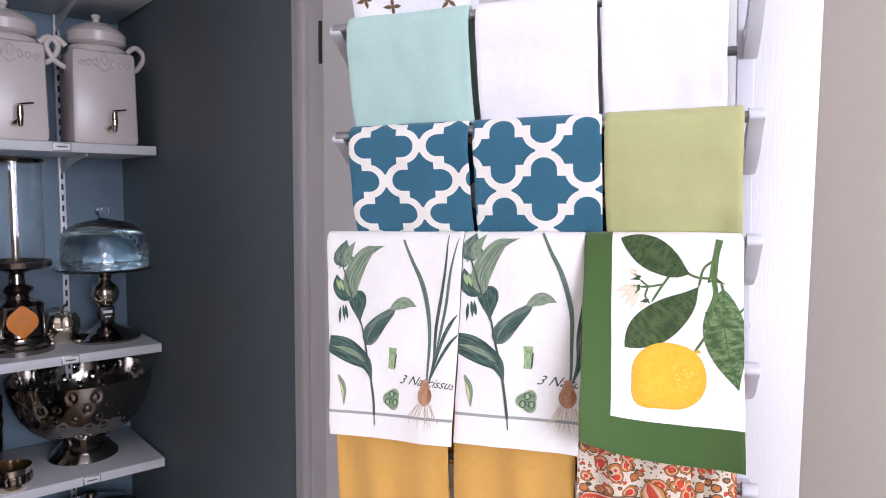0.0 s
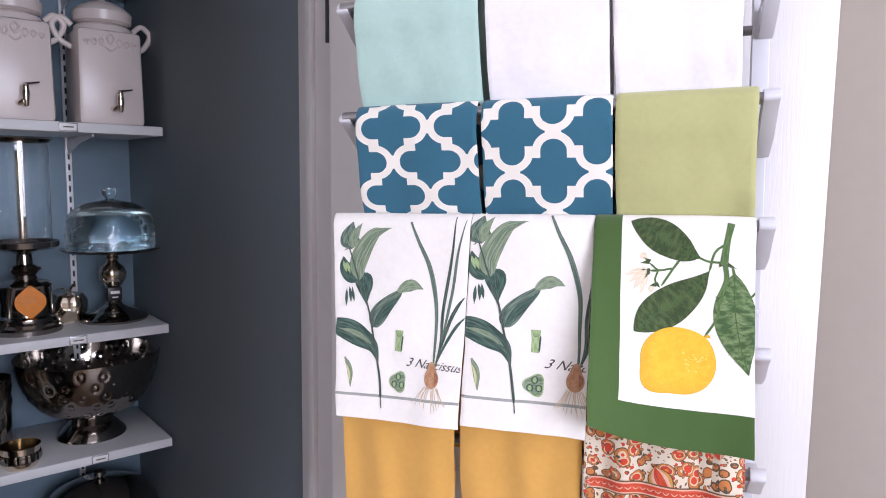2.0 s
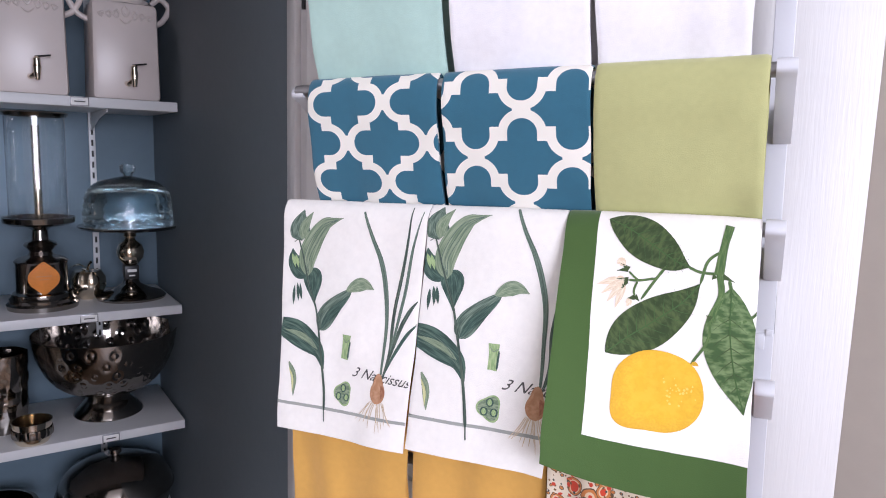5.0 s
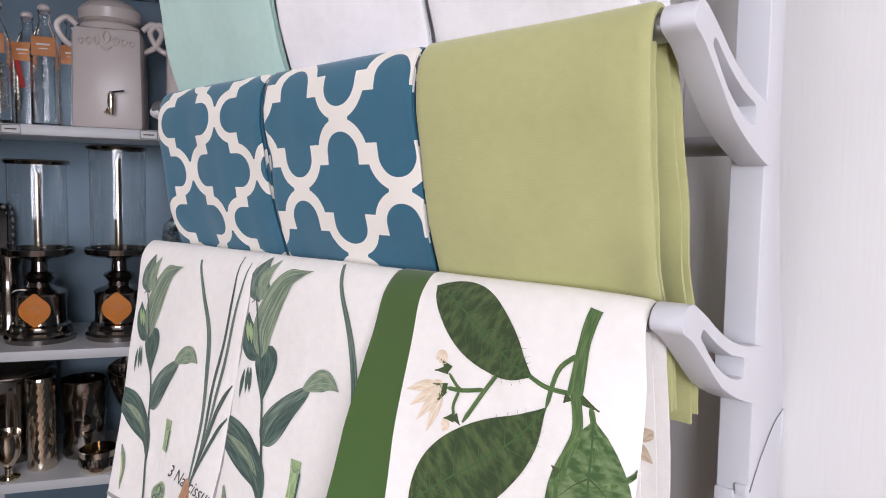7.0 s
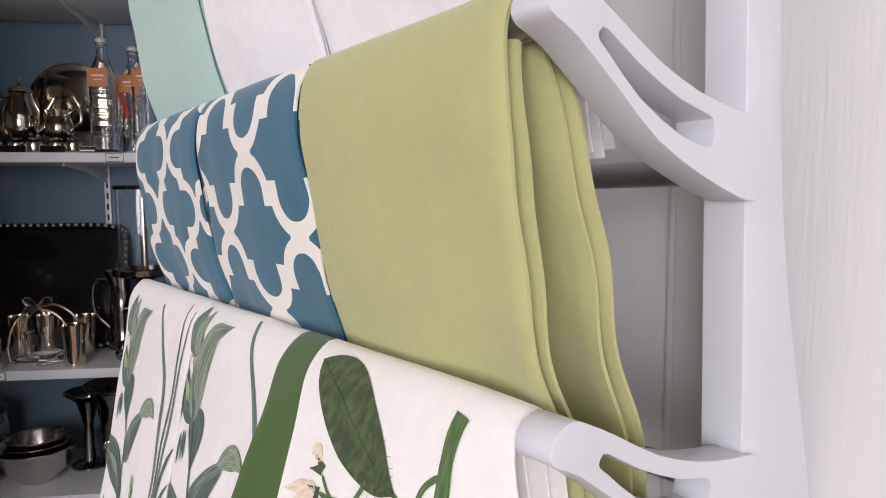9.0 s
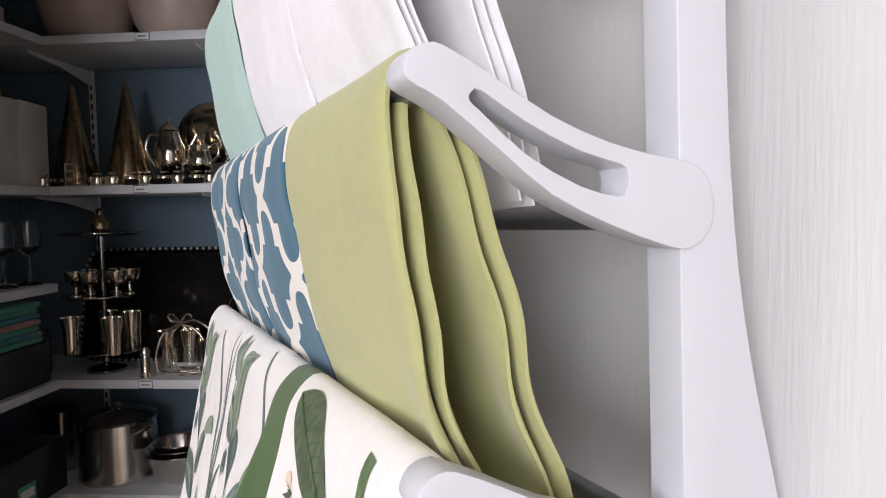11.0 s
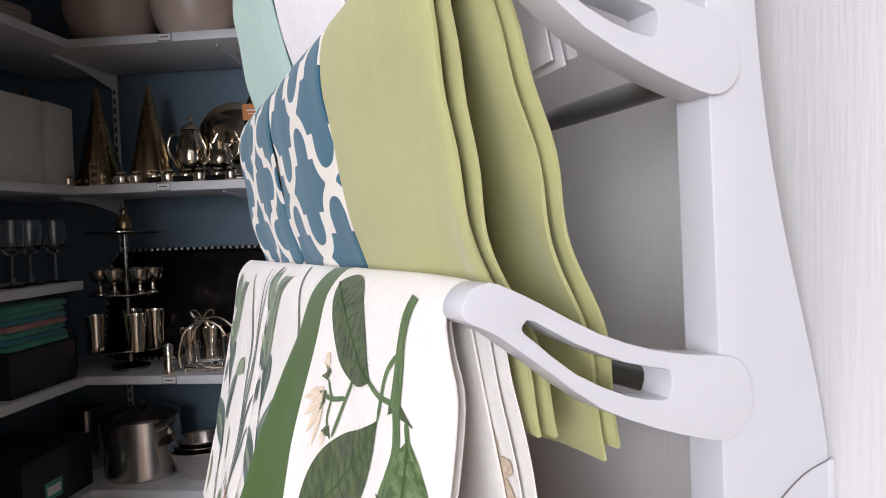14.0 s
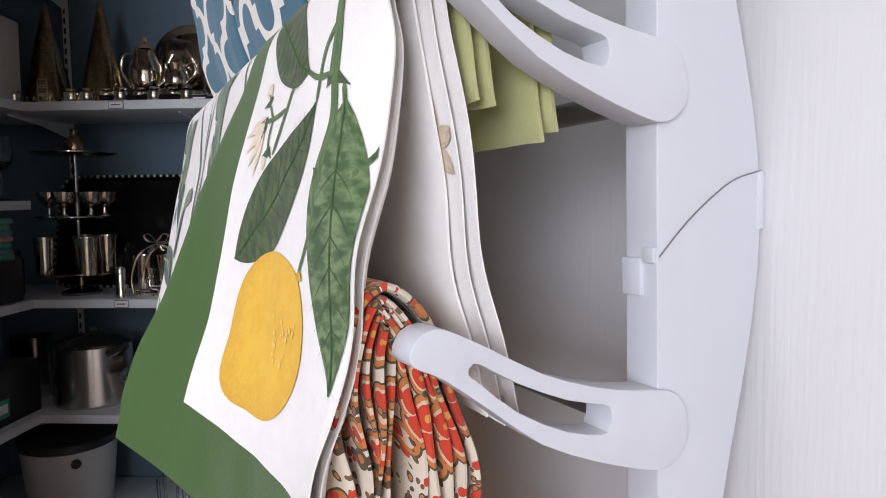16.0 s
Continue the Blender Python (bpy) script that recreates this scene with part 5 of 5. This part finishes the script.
stackp = thing("plate_stack", at_shelf(0.12, -0.19, 2.036), "stack of white ceramic plates on the shelf", "plates")
for k in range(5):
    part("plate", lathe([(0, 0.004), (0.07, 0.0), (0.12, 0.012), (0.121, 0.015), (0.07, 0.005), (0, 0.008)], 40, at=(0, 0, 0.011 * k)), "ceramic", stackp)

# covered cake stand
cs = thing("cake_stand", at_shelf(-0.165, 0.966, 1.072), "silver cake stand with aqua hobnail glass dome", "cake stand")
part("foot", lathe([(0, 0.002), (0.090, 0.0), (0.092, 0.006), (0.084, 0.014), (0.050, 0.026), (0.024, 0.042), (0.018, 0.056), (0.0, 0.056)], 44), "nickel", cs)
part("stem_block", box(bmesh.new(), -0.019, 0.019, -0.019, 0.019, 0.056, 0.094, 0.002), "black_plastic", cs, "black printed label band")
part("label_print", boxes((0.0192, 0.0198, -0.012, 0.012, 0.076, 0.084), (0.0192, 0.0198, -0.008, 0.008, 0.064, 0.068)), "paper", cs)
part("ball", lathe([(0.014, 0.094), (0.022, 0.100), (0.033, 0.116), (0.036, 0.134), (0.030, 0.152), (0.016, 0.164), (0.013, 0.172), (0.018, 0.178), (0.014, 0.190)], 40, dent=lambda a, z, r: 0.0012 * math.sin(16 * a + z * 330) * math.sin(16 * a - z * 330) if 0.1 < z < 0.165 else 0), "silver", cs, "diamond-cut ball stem")
part("plate", lathe([(0, 0.190), (0.060, 0.192), (0.124, 0.200), (0.133, 0.206), (0.131, 0.209), (0.115, 0.204), (0, 0.198)], 48), "nickel", cs)
hob = hammer(26, -0.0045, 0.0085, 5, 0.214, 0.315)
dome = part("dome", lathe([(0.116, 0.208), (0.1165, 0.215)] + [(0.1165 - 0.010 * (k / 14) ** 2, 0.215 + 0.0065 * k) for k in range(1, 14)] + [(0.094, 0.318), (0.072, 0.333), (0.036, 0.342), (0.012, 0.346), (0.011, 0.352), (0.019, 0.358), (0.021, 0.372), (0.016, 0.378), (0, 0.380)], 96, dent=hob, bm=lathe([(0.0, 0.341), (0.036, 0.339), (0.070, 0.330), (0.092, 0.316), (0.1035, 0.30), (0.1135, 0.215), (0.1135, 0.208), (0.116, 0.208)], 96)), "aqua_glass", cs, "aqua hobnail glass dome")
dome.visible_shadow = False
ap = thing("apple_ornament", at_shelf(-0.20, 0.858, 1.072), "shiny silver apple ornament with leaf", "ornament")
part("fruit", lathe([(0, 0.006), (0.018, 0.0), (0.036, 0.012), (0.046, 0.038), (0.045, 0.062), (0.034, 0.080), (0.016, 0.084), (0.0, 0.076)], 32, dent=lambda a, z, r: 0.003 * math.sin(5 * a) * min(1, r / 0.03)), "silver", ap)
part("stalk", tube([(0, 0, 0.076), (0.003, 0.004, 0.095), (0.010, 0.010, 0.105)], 0.004, 8), "silver", ap)
part("leaf", tube([(0, -0.002, 0.088), (0.01, -0.022, 0.1), (0.014, -0.042, 0.094)], [0.003, 0.012, 0.002], 10, flat=0.25), "silver", ap)


def hurricane(y, tall, scale):
    h = thing("hurricane_lantern", at_shelf(-0.14, y, 1.072), "silver hurricane candle lantern with clear glass cylinder", "lantern", "hurricane lanterns")
    part("base", lathe([(0, 0.002), (0.083, 0.0), (0.085, 0.012), (0.078, 0.018), (0.078, 0.026), (0.072, 0.032), (0.071, 0.040), (0.062, 0.045), (0.0605, 0.052), (0.0605, 0.118), (0.064, 0.124), (0.055, 0.132), (0.030, 0.140), (0.026, 0.150), (0.040, 0.166), (0.036, 0.172), (0.020, 0.180), (0.018, 0.205), (0.030, 0.214), (0.060, 0.222), (0, 0.224)], 48), "nickel", h)
    part("collar", lathe([(0.030, 0.214), (0.072, 0.220), (0.083, 0.226), (0.084, 0.240), (0.080, 0.241), (0.078, 0.230), (0.0, 0.226)], 48), "nickel", h)
    part("tag", plate([(0.036 * math.cos(a) * (1 - 0.25 * abs(math.sin(a)) ** 6), 0.033 * math.sin(a) + 0.010 * math.sin(a) ** 9) for a in [2 * math.pi * k / 40 for k in range(40)]], None, 0.0, 0.0015, 0.0003, lambda a, b, c: (0.062 + c, a, 0.086 + b)), "tag", h, "orange paper tag")
    part("tag_print", boxes((0.0637, 0.0641, -0.018, 0.018, 0.090, 0.093), (0.0637, 0.0641, -0.012, 0.012, 0.082, 0.084)), "label", h)
    top = tall - 1.072
    g = part("glass_cylinder", lathe([(0.0685, 0.231), (0.0685, top - 0.006), (0.0665, top - 0.006), (0.0665, 0.231), (0.0685, 0.231)], 48), "glass", h, "clear glass cylinder")
    g.visible_shadow = False
    part("top_rim", lathe([(0.0655, top - 0.008), (0.073, top - 0.008), (0.078, top), (0.073, top + 0.004), (0.0655, top), (0.0655, top - 0.008)], 48), "nickel", h)
    # Added silver post stands in for the window's bright reflection down the glass.
    part("candle_post", lathe([(0, 0.226), (0.010, 0.226), (0.010, top - 0.03), (0, top - 0.03)], 16), "silver", h, "added silver post imitating the bright reflection on the glass")
    return h


hurricane(0.745, 1.578, 1.0)
hurricane(0.556, 1.535, 1.0)

pit = thing("pitcher", at_shelf(-0.235, 0.462, 1.072), "tall silver pitcher with flared lip", "pitcher")
part("pitcher_body", lathe([(0, 0.002), (0.040, 0.0), (0.042, 0.01), (0.034, 0.03), (0.038, 0.08), (0.033, 0.14), (0.030, 0.18), (0.048, 0.225), (0.046, 0.225), (0.027, 0.18), (0, 0.05)], 36), "nickel", pit)
part("handle", tube([(0, -0.035, 0.20), (0, -0.075, 0.19), (0, -0.078, 0.11), (0, -0.038, 0.06)], 0.006, 10), "nickel", pit)

tray = thing("large_tray", at_shelf(-0.255, 0.165, 1.0735, 0, -14, 0), "large black lacquered tray with beaded silver rim", "tray")
out = [(0.285 * math.copysign(abs(math.cos(a)) ** 0.22, math.cos(a)), 0.178 + 0.178 * math.copysign(abs(math.sin(a)) ** 0.22, math.sin(a))) for a in [2 * math.pi * k / 72 for k in range(72)]]
part("tray_base", plate(out, None, 0.0, 0.006, 0.001, lambda a, b, c: (c, a, b)), "blacktray", tray)
part("rim", tube([(0.010, a, b) for a, b in out] + [(0.010, *out[0])], 0.008, 8, n=1), "blacktray", tray)
bm = bmesh.new()
loop = np.array(out + [out[0]])
run = np.concatenate(([0], np.cumsum(np.hypot(*np.diff(loop, axis=0).T))))
for k in range(84):
    a, c = (float(np.interp(run[-1] * k / 84, run, loop[:, i])) for i in (0, 1))
    lathe([(0, -0.0062), (0.0046, -0.0042), (0.0062, 0), (0.0046, 0.0042), (0, 0.0062)], 8, bm, (0.0195, a, c))
tagged(part("beading", bm, "bead", tray, "row of small silver beads"), kind="stuff")

cad = thing("wire_caddy", at_shelf(-0.085, 0.315, 1.072), "silver wire caddy with arched handles and bow", "caddy")
for x in (-0.035, 0.035):
    part("arch", tube([(x, -0.075, 0.012), (x, -0.078, 0.06), (x, -0.055, 0.12), (x, 0, 0.150), (x, 0.055, 0.12), (x, 0.078, 0.06), (x, 0.075, 0.012)], 0.0032, 8), "silver", cad)
part("base_ring", tube([(0.05 * math.cos(a), 0.08 * math.sin(a), 0.012) for a in [2 * math.pi * k / 24 for k in range(25)]], 0.003, 8, n=1), "silver", cad)
for x, y in ((0.035, 0.06), (0.035, -0.06), (-0.035, 0.06), (-0.035, -0.06)):
    part("foot", lathe([(0, 0), (0.006, 0.001), (0.006, 0.009), (0, 0.011)], 12, at=(x, y, 0)), "silver", cad)
bow = bmesh.new()
for s in (1, -1):
    tube([(0.035, 0, 0.156), (0.038, s * 0.018, 0.178), (0.038, s * 0.034, 0.176), (0.036, s * 0.026, 0.160), (0.035, 0, 0.156)], 0.0055, 8, bm=bow, flat=0.5)
    tube([(0.035, 0, 0.156), (0.040, s * 0.012, 0.140), (0.040, s * 0.024, 0.132)], 0.0045, 8, bm=bow, flat=0.5)
part("bow", bow, "silver", cad)
gd = solid("cut_glass_dish", lathe([(0, 0.004), (0.035, 0.0), (0.045, 0.03), (0.052, 0.085), (0.048, 0.085), (0.040, 0.03), (0, 0.012)], 64, dent=hammer(14, -0.004, 0.010, 8, 0.01, 0.085)), "glass", at_shelf(-0.085, 0.315, 1.072), "cut glass dish with bobbles inside the wire caddy", "dish")
gd.visible_shadow = False
sk = thing("salt_shaker", at_shelf(-0.025, 0.218, 1.072), "small silver salt shaker at the shelf edge", "shaker")
part("shaker_body", lathe([(0, 0.001), (0.016, 0.0), (0.017, 0.006), (0.013, 0.020), (0.014, 0.055), (0.012, 0.068), (0.0, 0.07)], 24), "silver", sk)
part("cap", lathe([(0.0135, 0.066), (0.0145, 0.076), (0.010, 0.088), (0, 0.094)], 24), "steel", sk)

# tiered stand with cups
ts = thing("tiered_stand", at_shelf(-0.12, 0.046, 1.072), "three-tier silver serving stand with ringed post", "tiered stand")
part("foot", lathe([(0, 0.001), (0.055, 0.0), (0.056, 0.008), (0.030, 0.016), (0.008, 0.022), (0, 0.022)], 36), "nickel", ts)
part("post", lathe([(0.0, 0.02)] + [(0.0065 + 0.0025 * (k % 2), 0.022 + 0.009 * k) for k in range(44)] + [(0, 0.418)], 16), "nickel", ts, "ringed centre post")
for z, r in ((0.058, 0.108), (0.222, 0.112), (0.406, 0.116)):
    part("tier", lathe([(0, z), (r - 0.012, z), (r, z + 0.006), (r, z + 0.009), (r - 0.014, z + 0.004), (0, z + 0.004)], 48), "nickel", ts)
part("finial", lathe([(0.0, 0.41), (0.022, 0.411), (0.026, 0.425), (0.024, 0.448), (0.012, 0.462), (0.010, 0.476), (0.013, 0.482), (0, 0.488)], 24), "mercury", ts, "brown amber finial")
gob = thing("goblet", at_shelf(-0.055, 0.046, 1.2985), "small silver goblet on the tiered stand", "goblet", "goblets on the tiered stand")
part("cup", lathe([(0, 0.030), (0.010, 0.032), (0.026, 0.046), (0.030, 0.064), (0.033, 0.074), (0.031, 0.074), (0.027, 0.062), (0.022, 0.048), (0, 0.036)], 24), "silver", gob)
part("stem", lathe([(0, 0.001), (0.019, 0.0), (0.018, 0.004), (0.006, 0.010), (0.005, 0.028), (0, 0.030)], 20), "silver", gob)
for k in range(1, 6):
    a = k * math.pi / 3
    copy_thing(gob, at_shelf(-0.12 + 0.072 * math.cos(a), 0.046 + 0.072 * math.sin(a), 1.2985))
tum = solid("tumbler", lathe([(0, 0.002), (0.024, 0.0), (0.025, 0.004), (0.024, 0.05), (0.030, 0.108), (0.028, 0.108), (0.022, 0.05), (0, 0.008)], 28), "silver", at_shelf(-0.055, -0.02, 1.1345), "slender polished silver tumbler on the lower tier", "tumbler", "silver tumblers")
for x, y in ((-0.055, 0.105), (-0.185, 0.02), (-0.17, 0.10)):
    copy_thing(tum, at_shelf(x, y, 1.1345))
for x, y, r in ((-0.19, 0.20, 1.0), (-0.20, 0.27, 1.1), (-0.18, 0.375, 1.0), (-0.045, 0.40, 1.0)):
    t2 = copy_thing(tum, at_shelf(x, y, 1.072))

# metal ware on the lower shelf
pb = thing("punch_bowl", at_shelf(-0.175, 0.897, 0.738), "large hammered nickel footed punch bowl", "bowl")
prof_out = [(0.032 + 0.0, 0.066), (0.052, 0.068)] + [(0.052 + 0.138 * math.sin(k / 30 * 1.42) ** 0.9, 0.068 + 0.172 * (1 - math.cos(k / 30 * math.pi / 2)) ** 1.05) for k in range(1, 31)]
part("bowl_body", lathe([(0.0, 0.066)] + prof_out, 180, dent=hammer(19, 0.0065, 0.0135, 3, 0.085, 0.228)), "nickel", pb)
prof_in = [(r - 0.003, z + 0.001) for r, z in reversed(prof_out)]
part("lining", lathe([(prof_out[-1][0], prof_out[-1][1])] + prof_in + [(0, 0.069)], 180, dent=hammer(19, -0.005, 0.0135, 3, 0.085, 0.228)), "nickel", pb, "dimpled inner face")
part("foot", lathe([(0.088, 0.0), (0.092, 0.004), (0.089, 0.012), (0.062, 0.040), (0.058, 0.044), (0.050, 0.066), (0.03, 0.068), (0.0, 0.068)], 56), "nickel", pb)
sd = thing("small_dish", at_shelf(-0.045, 0.700, 0.738), "small silver dish with pierced band", "dish")
part("dish_body", lathe([(0, 0.003), (0.036, 0.0), (0.042, 0.010), (0.045, 0.045), (0.047, 0.058), (0.044, 0.058), (0.041, 0.012), (0, 0.006)], 40), "silver", sd)
part("band", lathe([(0.0455, 0.018), (0.0475, 0.024), (0.0475, 0.034), (0.0462, 0.040)], 60, dent=lambda a, z, r: 0.0012 * math.sin(24 * a)), "nickel", sd)
ib = thing("ice_bucket", at_shelf(-0.19, 0.470, 0.738), "wide-rimmed polished nickel ice bucket", "bucket")
part("bucket_body", lathe([(0, 0.002), (0.060, 0.0), (0.064, 0.01), (0.066, 0.10), (0.072, 0.19), (0.098, 0.232), (0.106, 0.238), (0.105, 0.242), (0.092, 0.236), (0.066, 0.19), (0.058, 0.01), (0, 0.008)], 48), "nickel", ib)
part("rim_ring", ring(0.105, 0.004, 0.239, seg=48), "nickel", ib)
solid("cylinder_vase", lathe([(0, 0.002), (0.032, 0.0), (0.034, 0.004)] + [(0.034, 0.004 + 0.006 * k) for k in range(1, 40)] + [(0.032, 0.243), (0.031, 0.01), (0, 0.006)], 72, dent=lambda a, z, r: 0.0009 * math.sin(21 * a) * math.sin(z * 260)), "silver", at_shelf(-0.095, 0.560, 0.738), "tall hammered silver cylinder vase", "vase")
solid("crumpled_vase", lathe([(0, 0.002), (0.050, 0.0), (0.052, 0.01)] + [(0.050 + 0.006 * k / 16, 0.01 + 0.0125 * k) for k in range(1, 17)] + [(0.054, 0.212), (0.047, 0.02), (0, 0.01)], 48, dent=lambda a, z, r: 0.006 * noise.noise(Vector((3 * math.cos(a), 3 * math.sin(a), z * 35)))), "nickel", at_shelf(-0.17, 0.648, 0.738), "crumpled dark nickel metal vase", "vase")
tc = thing("trophy_cup", at_shelf(-0.035, 0.497, 0.738), "small silver urn-shaped cup on a foot", "cup")
part("cup", lathe([(0, 0.030), (0.012, 0.034), (0.028, 0.06), (0.031, 0.09), (0.029, 0.112), (0.034, 0.122), (0.031, 0.122), (0.025, 0.09), (0, 0.045)], 32), "silver", tc)
part("foot", lathe([(0, 0.001), (0.026, 0.0), (0.026, 0.006), (0.010, 0.014), (0.008, 0.030), (0, 0.032)], 28), "silver", tc)
nb = thing("nested_bowls", at_shelf(-0.115, 0.262, 0.738), "nested stainless steel mixing bowls with rims", "bowl")
for k, r in enumerate((0.098, 0.084, 0.071)):
    z = 0.004 + 0.012 * k
    part("bowl", lathe([(0, z), (r * 0.45, z), (r * 0.8, z + 0.035), (r * 0.97, z + 0.085), (r * 1.04, z + 0.092), (r * 1.04, z + 0.095), (r * 0.95, z + 0.088), (r * 0.77, z + 0.037), (0, z + 0.003)], 48), "steel", nb)
pot = thing("stock_pot", at_shelf(-0.155, 0.055, 0.738), "large brushed steel pot with dark lid", "pot")
part("pot_body", lathe([(0, 0.002), (0.112, 0.0), (0.118, 0.008), (0.105, 0.175), (0.108, 0.178), (0.102, 0.178), (0.112, 0.01), (0, 0.006)], 56), "steel", pot)
part("lid", lathe([(0.107, 0.178), (0.110, 0.183), (0.080, 0.196), (0.02, 0.204), (0.008, 0.208), (0.014, 0.216), (0.010, 0.224), (0, 0.226)], 48), "nickel", pot)
part("spout", tube([(0.06, 0.085, 0.160), (0.07, 0.115, 0.172), (0.075, 0.14, 0.185)], [0.02, 0.014, 0.01], 12), "steel", pot)
solid("steel_canister", lathe([(0, 0.002), (0.058, 0.0), (0.060, 0.006), (0.060, 0.185), (0.062, 0.19), (0.056, 0.19), (0.055, 0.01), (0, 0.006)], 44), "steel", at_shelf(-0.20, -0.17, 0.738), "frosted steel canister behind the black box", "canister")
bx = thing("storage_box", at_shelf(0.10, -0.185, 0.738), "black storage box with a small coloured card", "box")
part("box_body", box(bmesh.new(), -0.16, 0.13, -0.13, 0.13, 0.0, 0.155, 0.006), "black_plastic", bx)
part("card", boxes((-0.02, 0.05, 0.1305, 0.1315, 0.025, 0.075)), "napkin_green", bx, "small pale green picture card")
part("card_print", boxes((-0.012, 0.042, 0.1312, 0.132, 0.038, 0.062)), "paper", bx)
pt = solid("goblet_vase", lathe([(0, 0.001), (0.048, 0.0), (0.048, 0.006), (0.016, 0.016), (0.012, 0.12), (0.030, 0.19), (0.062, 0.215), (0.060, 0.219), (0.026, 0.195), (0, 0.17)], 36), "nickel", at_shelf(-0.20, 0.365, 0.738), "dark nickel footed vase with flat rim", "vase")

# bottom shelf
cd = thing("covered_dish", at_shelf(-0.15, 0.905, 0.412), "dark steel covered serving dish with knob", "serving dish")
part("dish_body", lathe([(0, 0.002), (0.09, 0.0), (0.14, 0.05), (0.152, 0.10), (0.158, 0.104), (0.15, 0.108), (0.13, 0.05), (0, 0.01)], 48), "nickel", cd)
part("lid", lathe([(0.155, 0.106), (0.150, 0.130), (0.125, 0.165), (0.07, 0.190), (0.02, 0.196), (0.008, 0.200), (0.018, 0.210), (0.016, 0.220), (0, 0.224)], 48), "nickel", cd)
solid("casserole", lathe([(0, 0.002), (0.085, 0.0), (0.10, 0.03), (0.104, 0.12), (0.110, 0.124), (0.098, 0.126), (0.09, 0.03), (0, 0.01)], 44), "nickel", at_shelf(-0.14, 0.60, 0.412), "dark nickel casserole bowl on the bottom shelf", "bowl")
bin_ = thing("kitchen_bin", at_shelf(-0.14, -0.03, 0.412), "off-white round bin with dark rim", "bin")
part("bin_body", lathe([(0, 0.002), (0.110, 0.0), (0.115, 0.006), (0.135, 0.215), (0.128, 0.215), (0.108, 0.012), (0, 0.008)], 48), "white_plastic", bin_)
part("bin_rim", lathe([(0.134, 0.200), (0.141, 0.205), (0.141, 0.226), (0.126, 0.230), (0.0, 0.222)], 48), "black_plastic", bin_, "black lid")
part("grip", lathe([(0, 0), (0.014, 0.001), (0.014, 0.004), (0, 0.005)], 20), "black_plastic", bin_, "oval black grip")
bin_.children[-1].matrix_basis = pose(0.105, 0.082, 0.17, 90, 0, 130)
glassbox = thing("tumbler_set", at_shelf(-0.12, 0.30, 0.412), "set of ribbed clear glass tumblers", "tumblers")
for k in range(4):
    g = part("tumbler", lathe([(0, 0.002), (0.026, 0.0), (0.031, 0.11), (0.029, 0.11), (0.024, 0.006), (0, 0.006)], 40, dent=lambda a, z, r: 0.001 * math.sin(14 * a), at=(0.04 * (k % 2), 0.075 * (k // 2), 0)), "glass", glassbox)
    g.visible_shadow = False

# left wall shelves
for k in range(4):
    bm = box(bmesh.new(), 0.0, 0.135, -0.055, 0.055, 0.0, 0.235, 0.008)
    for v in bm.verts:
        v.co.x += -0.10 * v.co.z * (1 if k == 0 else 0.25)
        v.co.y *= 1 - 0.5 * v.co.z
        v.co.y += 0.004 * math.sin(v.co.x * 70 + k)
    solid("linen_bag", bm, "linen", at_shelf(-0.055 + 0.125 * k, -0.115, 1.612, 0, 0, 3 - 2 * k), "plain cream linen bag standing upright", "bag", "linen bags")
wg = thing("wine_glass", at_shelf(0.03, -0.075, 1.347), "clear stemmed wine glass on the short shelf", "wine glass", "stemmed glasses")
g = part("bowl", lathe([(0, 0.082), (0.014, 0.085), (0.030, 0.105), (0.034, 0.135), (0.029, 0.175), (0.027, 0.175), (0.032, 0.135), (0.027, 0.107), (0, 0.087)], 28), "glass", wg)
g.visible_shadow = False
g = part("stem", lathe([(0, 0.001), (0.032, 0.0), (0.031, 0.003), (0.006, 0.008), (0.004, 0.078), (0, 0.082)], 24), "glass", wg)
g.visible_shadow = False
for k in range(1, 5):
    copy_thing(wg, at_shelf(0.03 + 0.082 * k, -0.075 - 0.012 * (k % 2), 1.347))
napkins = thing("napkin_stack", at_shelf(0.14, -0.15, 1.072), "stack of folded green, teal and rose napkins", "napkins")
part("box", box(bmesh.new(), -0.13, 0.13, -0.11, 0.11, 0.0, 0.115, 0.006), "black_plastic", napkins, "dark box under the napkins")
for k in range(7):
    part("napkin", box(bmesh.new(), -0.118 + 0.004 * (k % 2), 0.118, -0.10, 0.10 - 0.004 * (k % 3), 0.116 + 0.0165 * k, 0.116 + 0.0165 * k + 0.0155, 0.006), ("napkin_green", "napkin_teal", "napkin_rose")[(0, 1, 0, 2, 1, 0, 0)[k]], napkins)
for k, (x, y) in enumerate(((-0.06, -0.13), (-0.075, -0.21), (0.33, -0.12))):
    gj = thing("glass_jar", at_shelf(x, y, 1.072), "clear glass storage jar with metal lid", "jar", "glass jars")
    g = part("jar_body", lathe([(0, 0.003), (0.034, 0.0), (0.037, 0.008), (0.037, 0.105), (0.028, 0.120), (0.026, 0.12), (0.034, 0.10), (0.034, 0.01), (0, 0.008)], 32), "glass", gj)
    g.visible_shadow = False
    part("lid", lathe([(0.03, 0.118), (0.031, 0.134), (0.0, 0.136)], 28), "steel", gj)
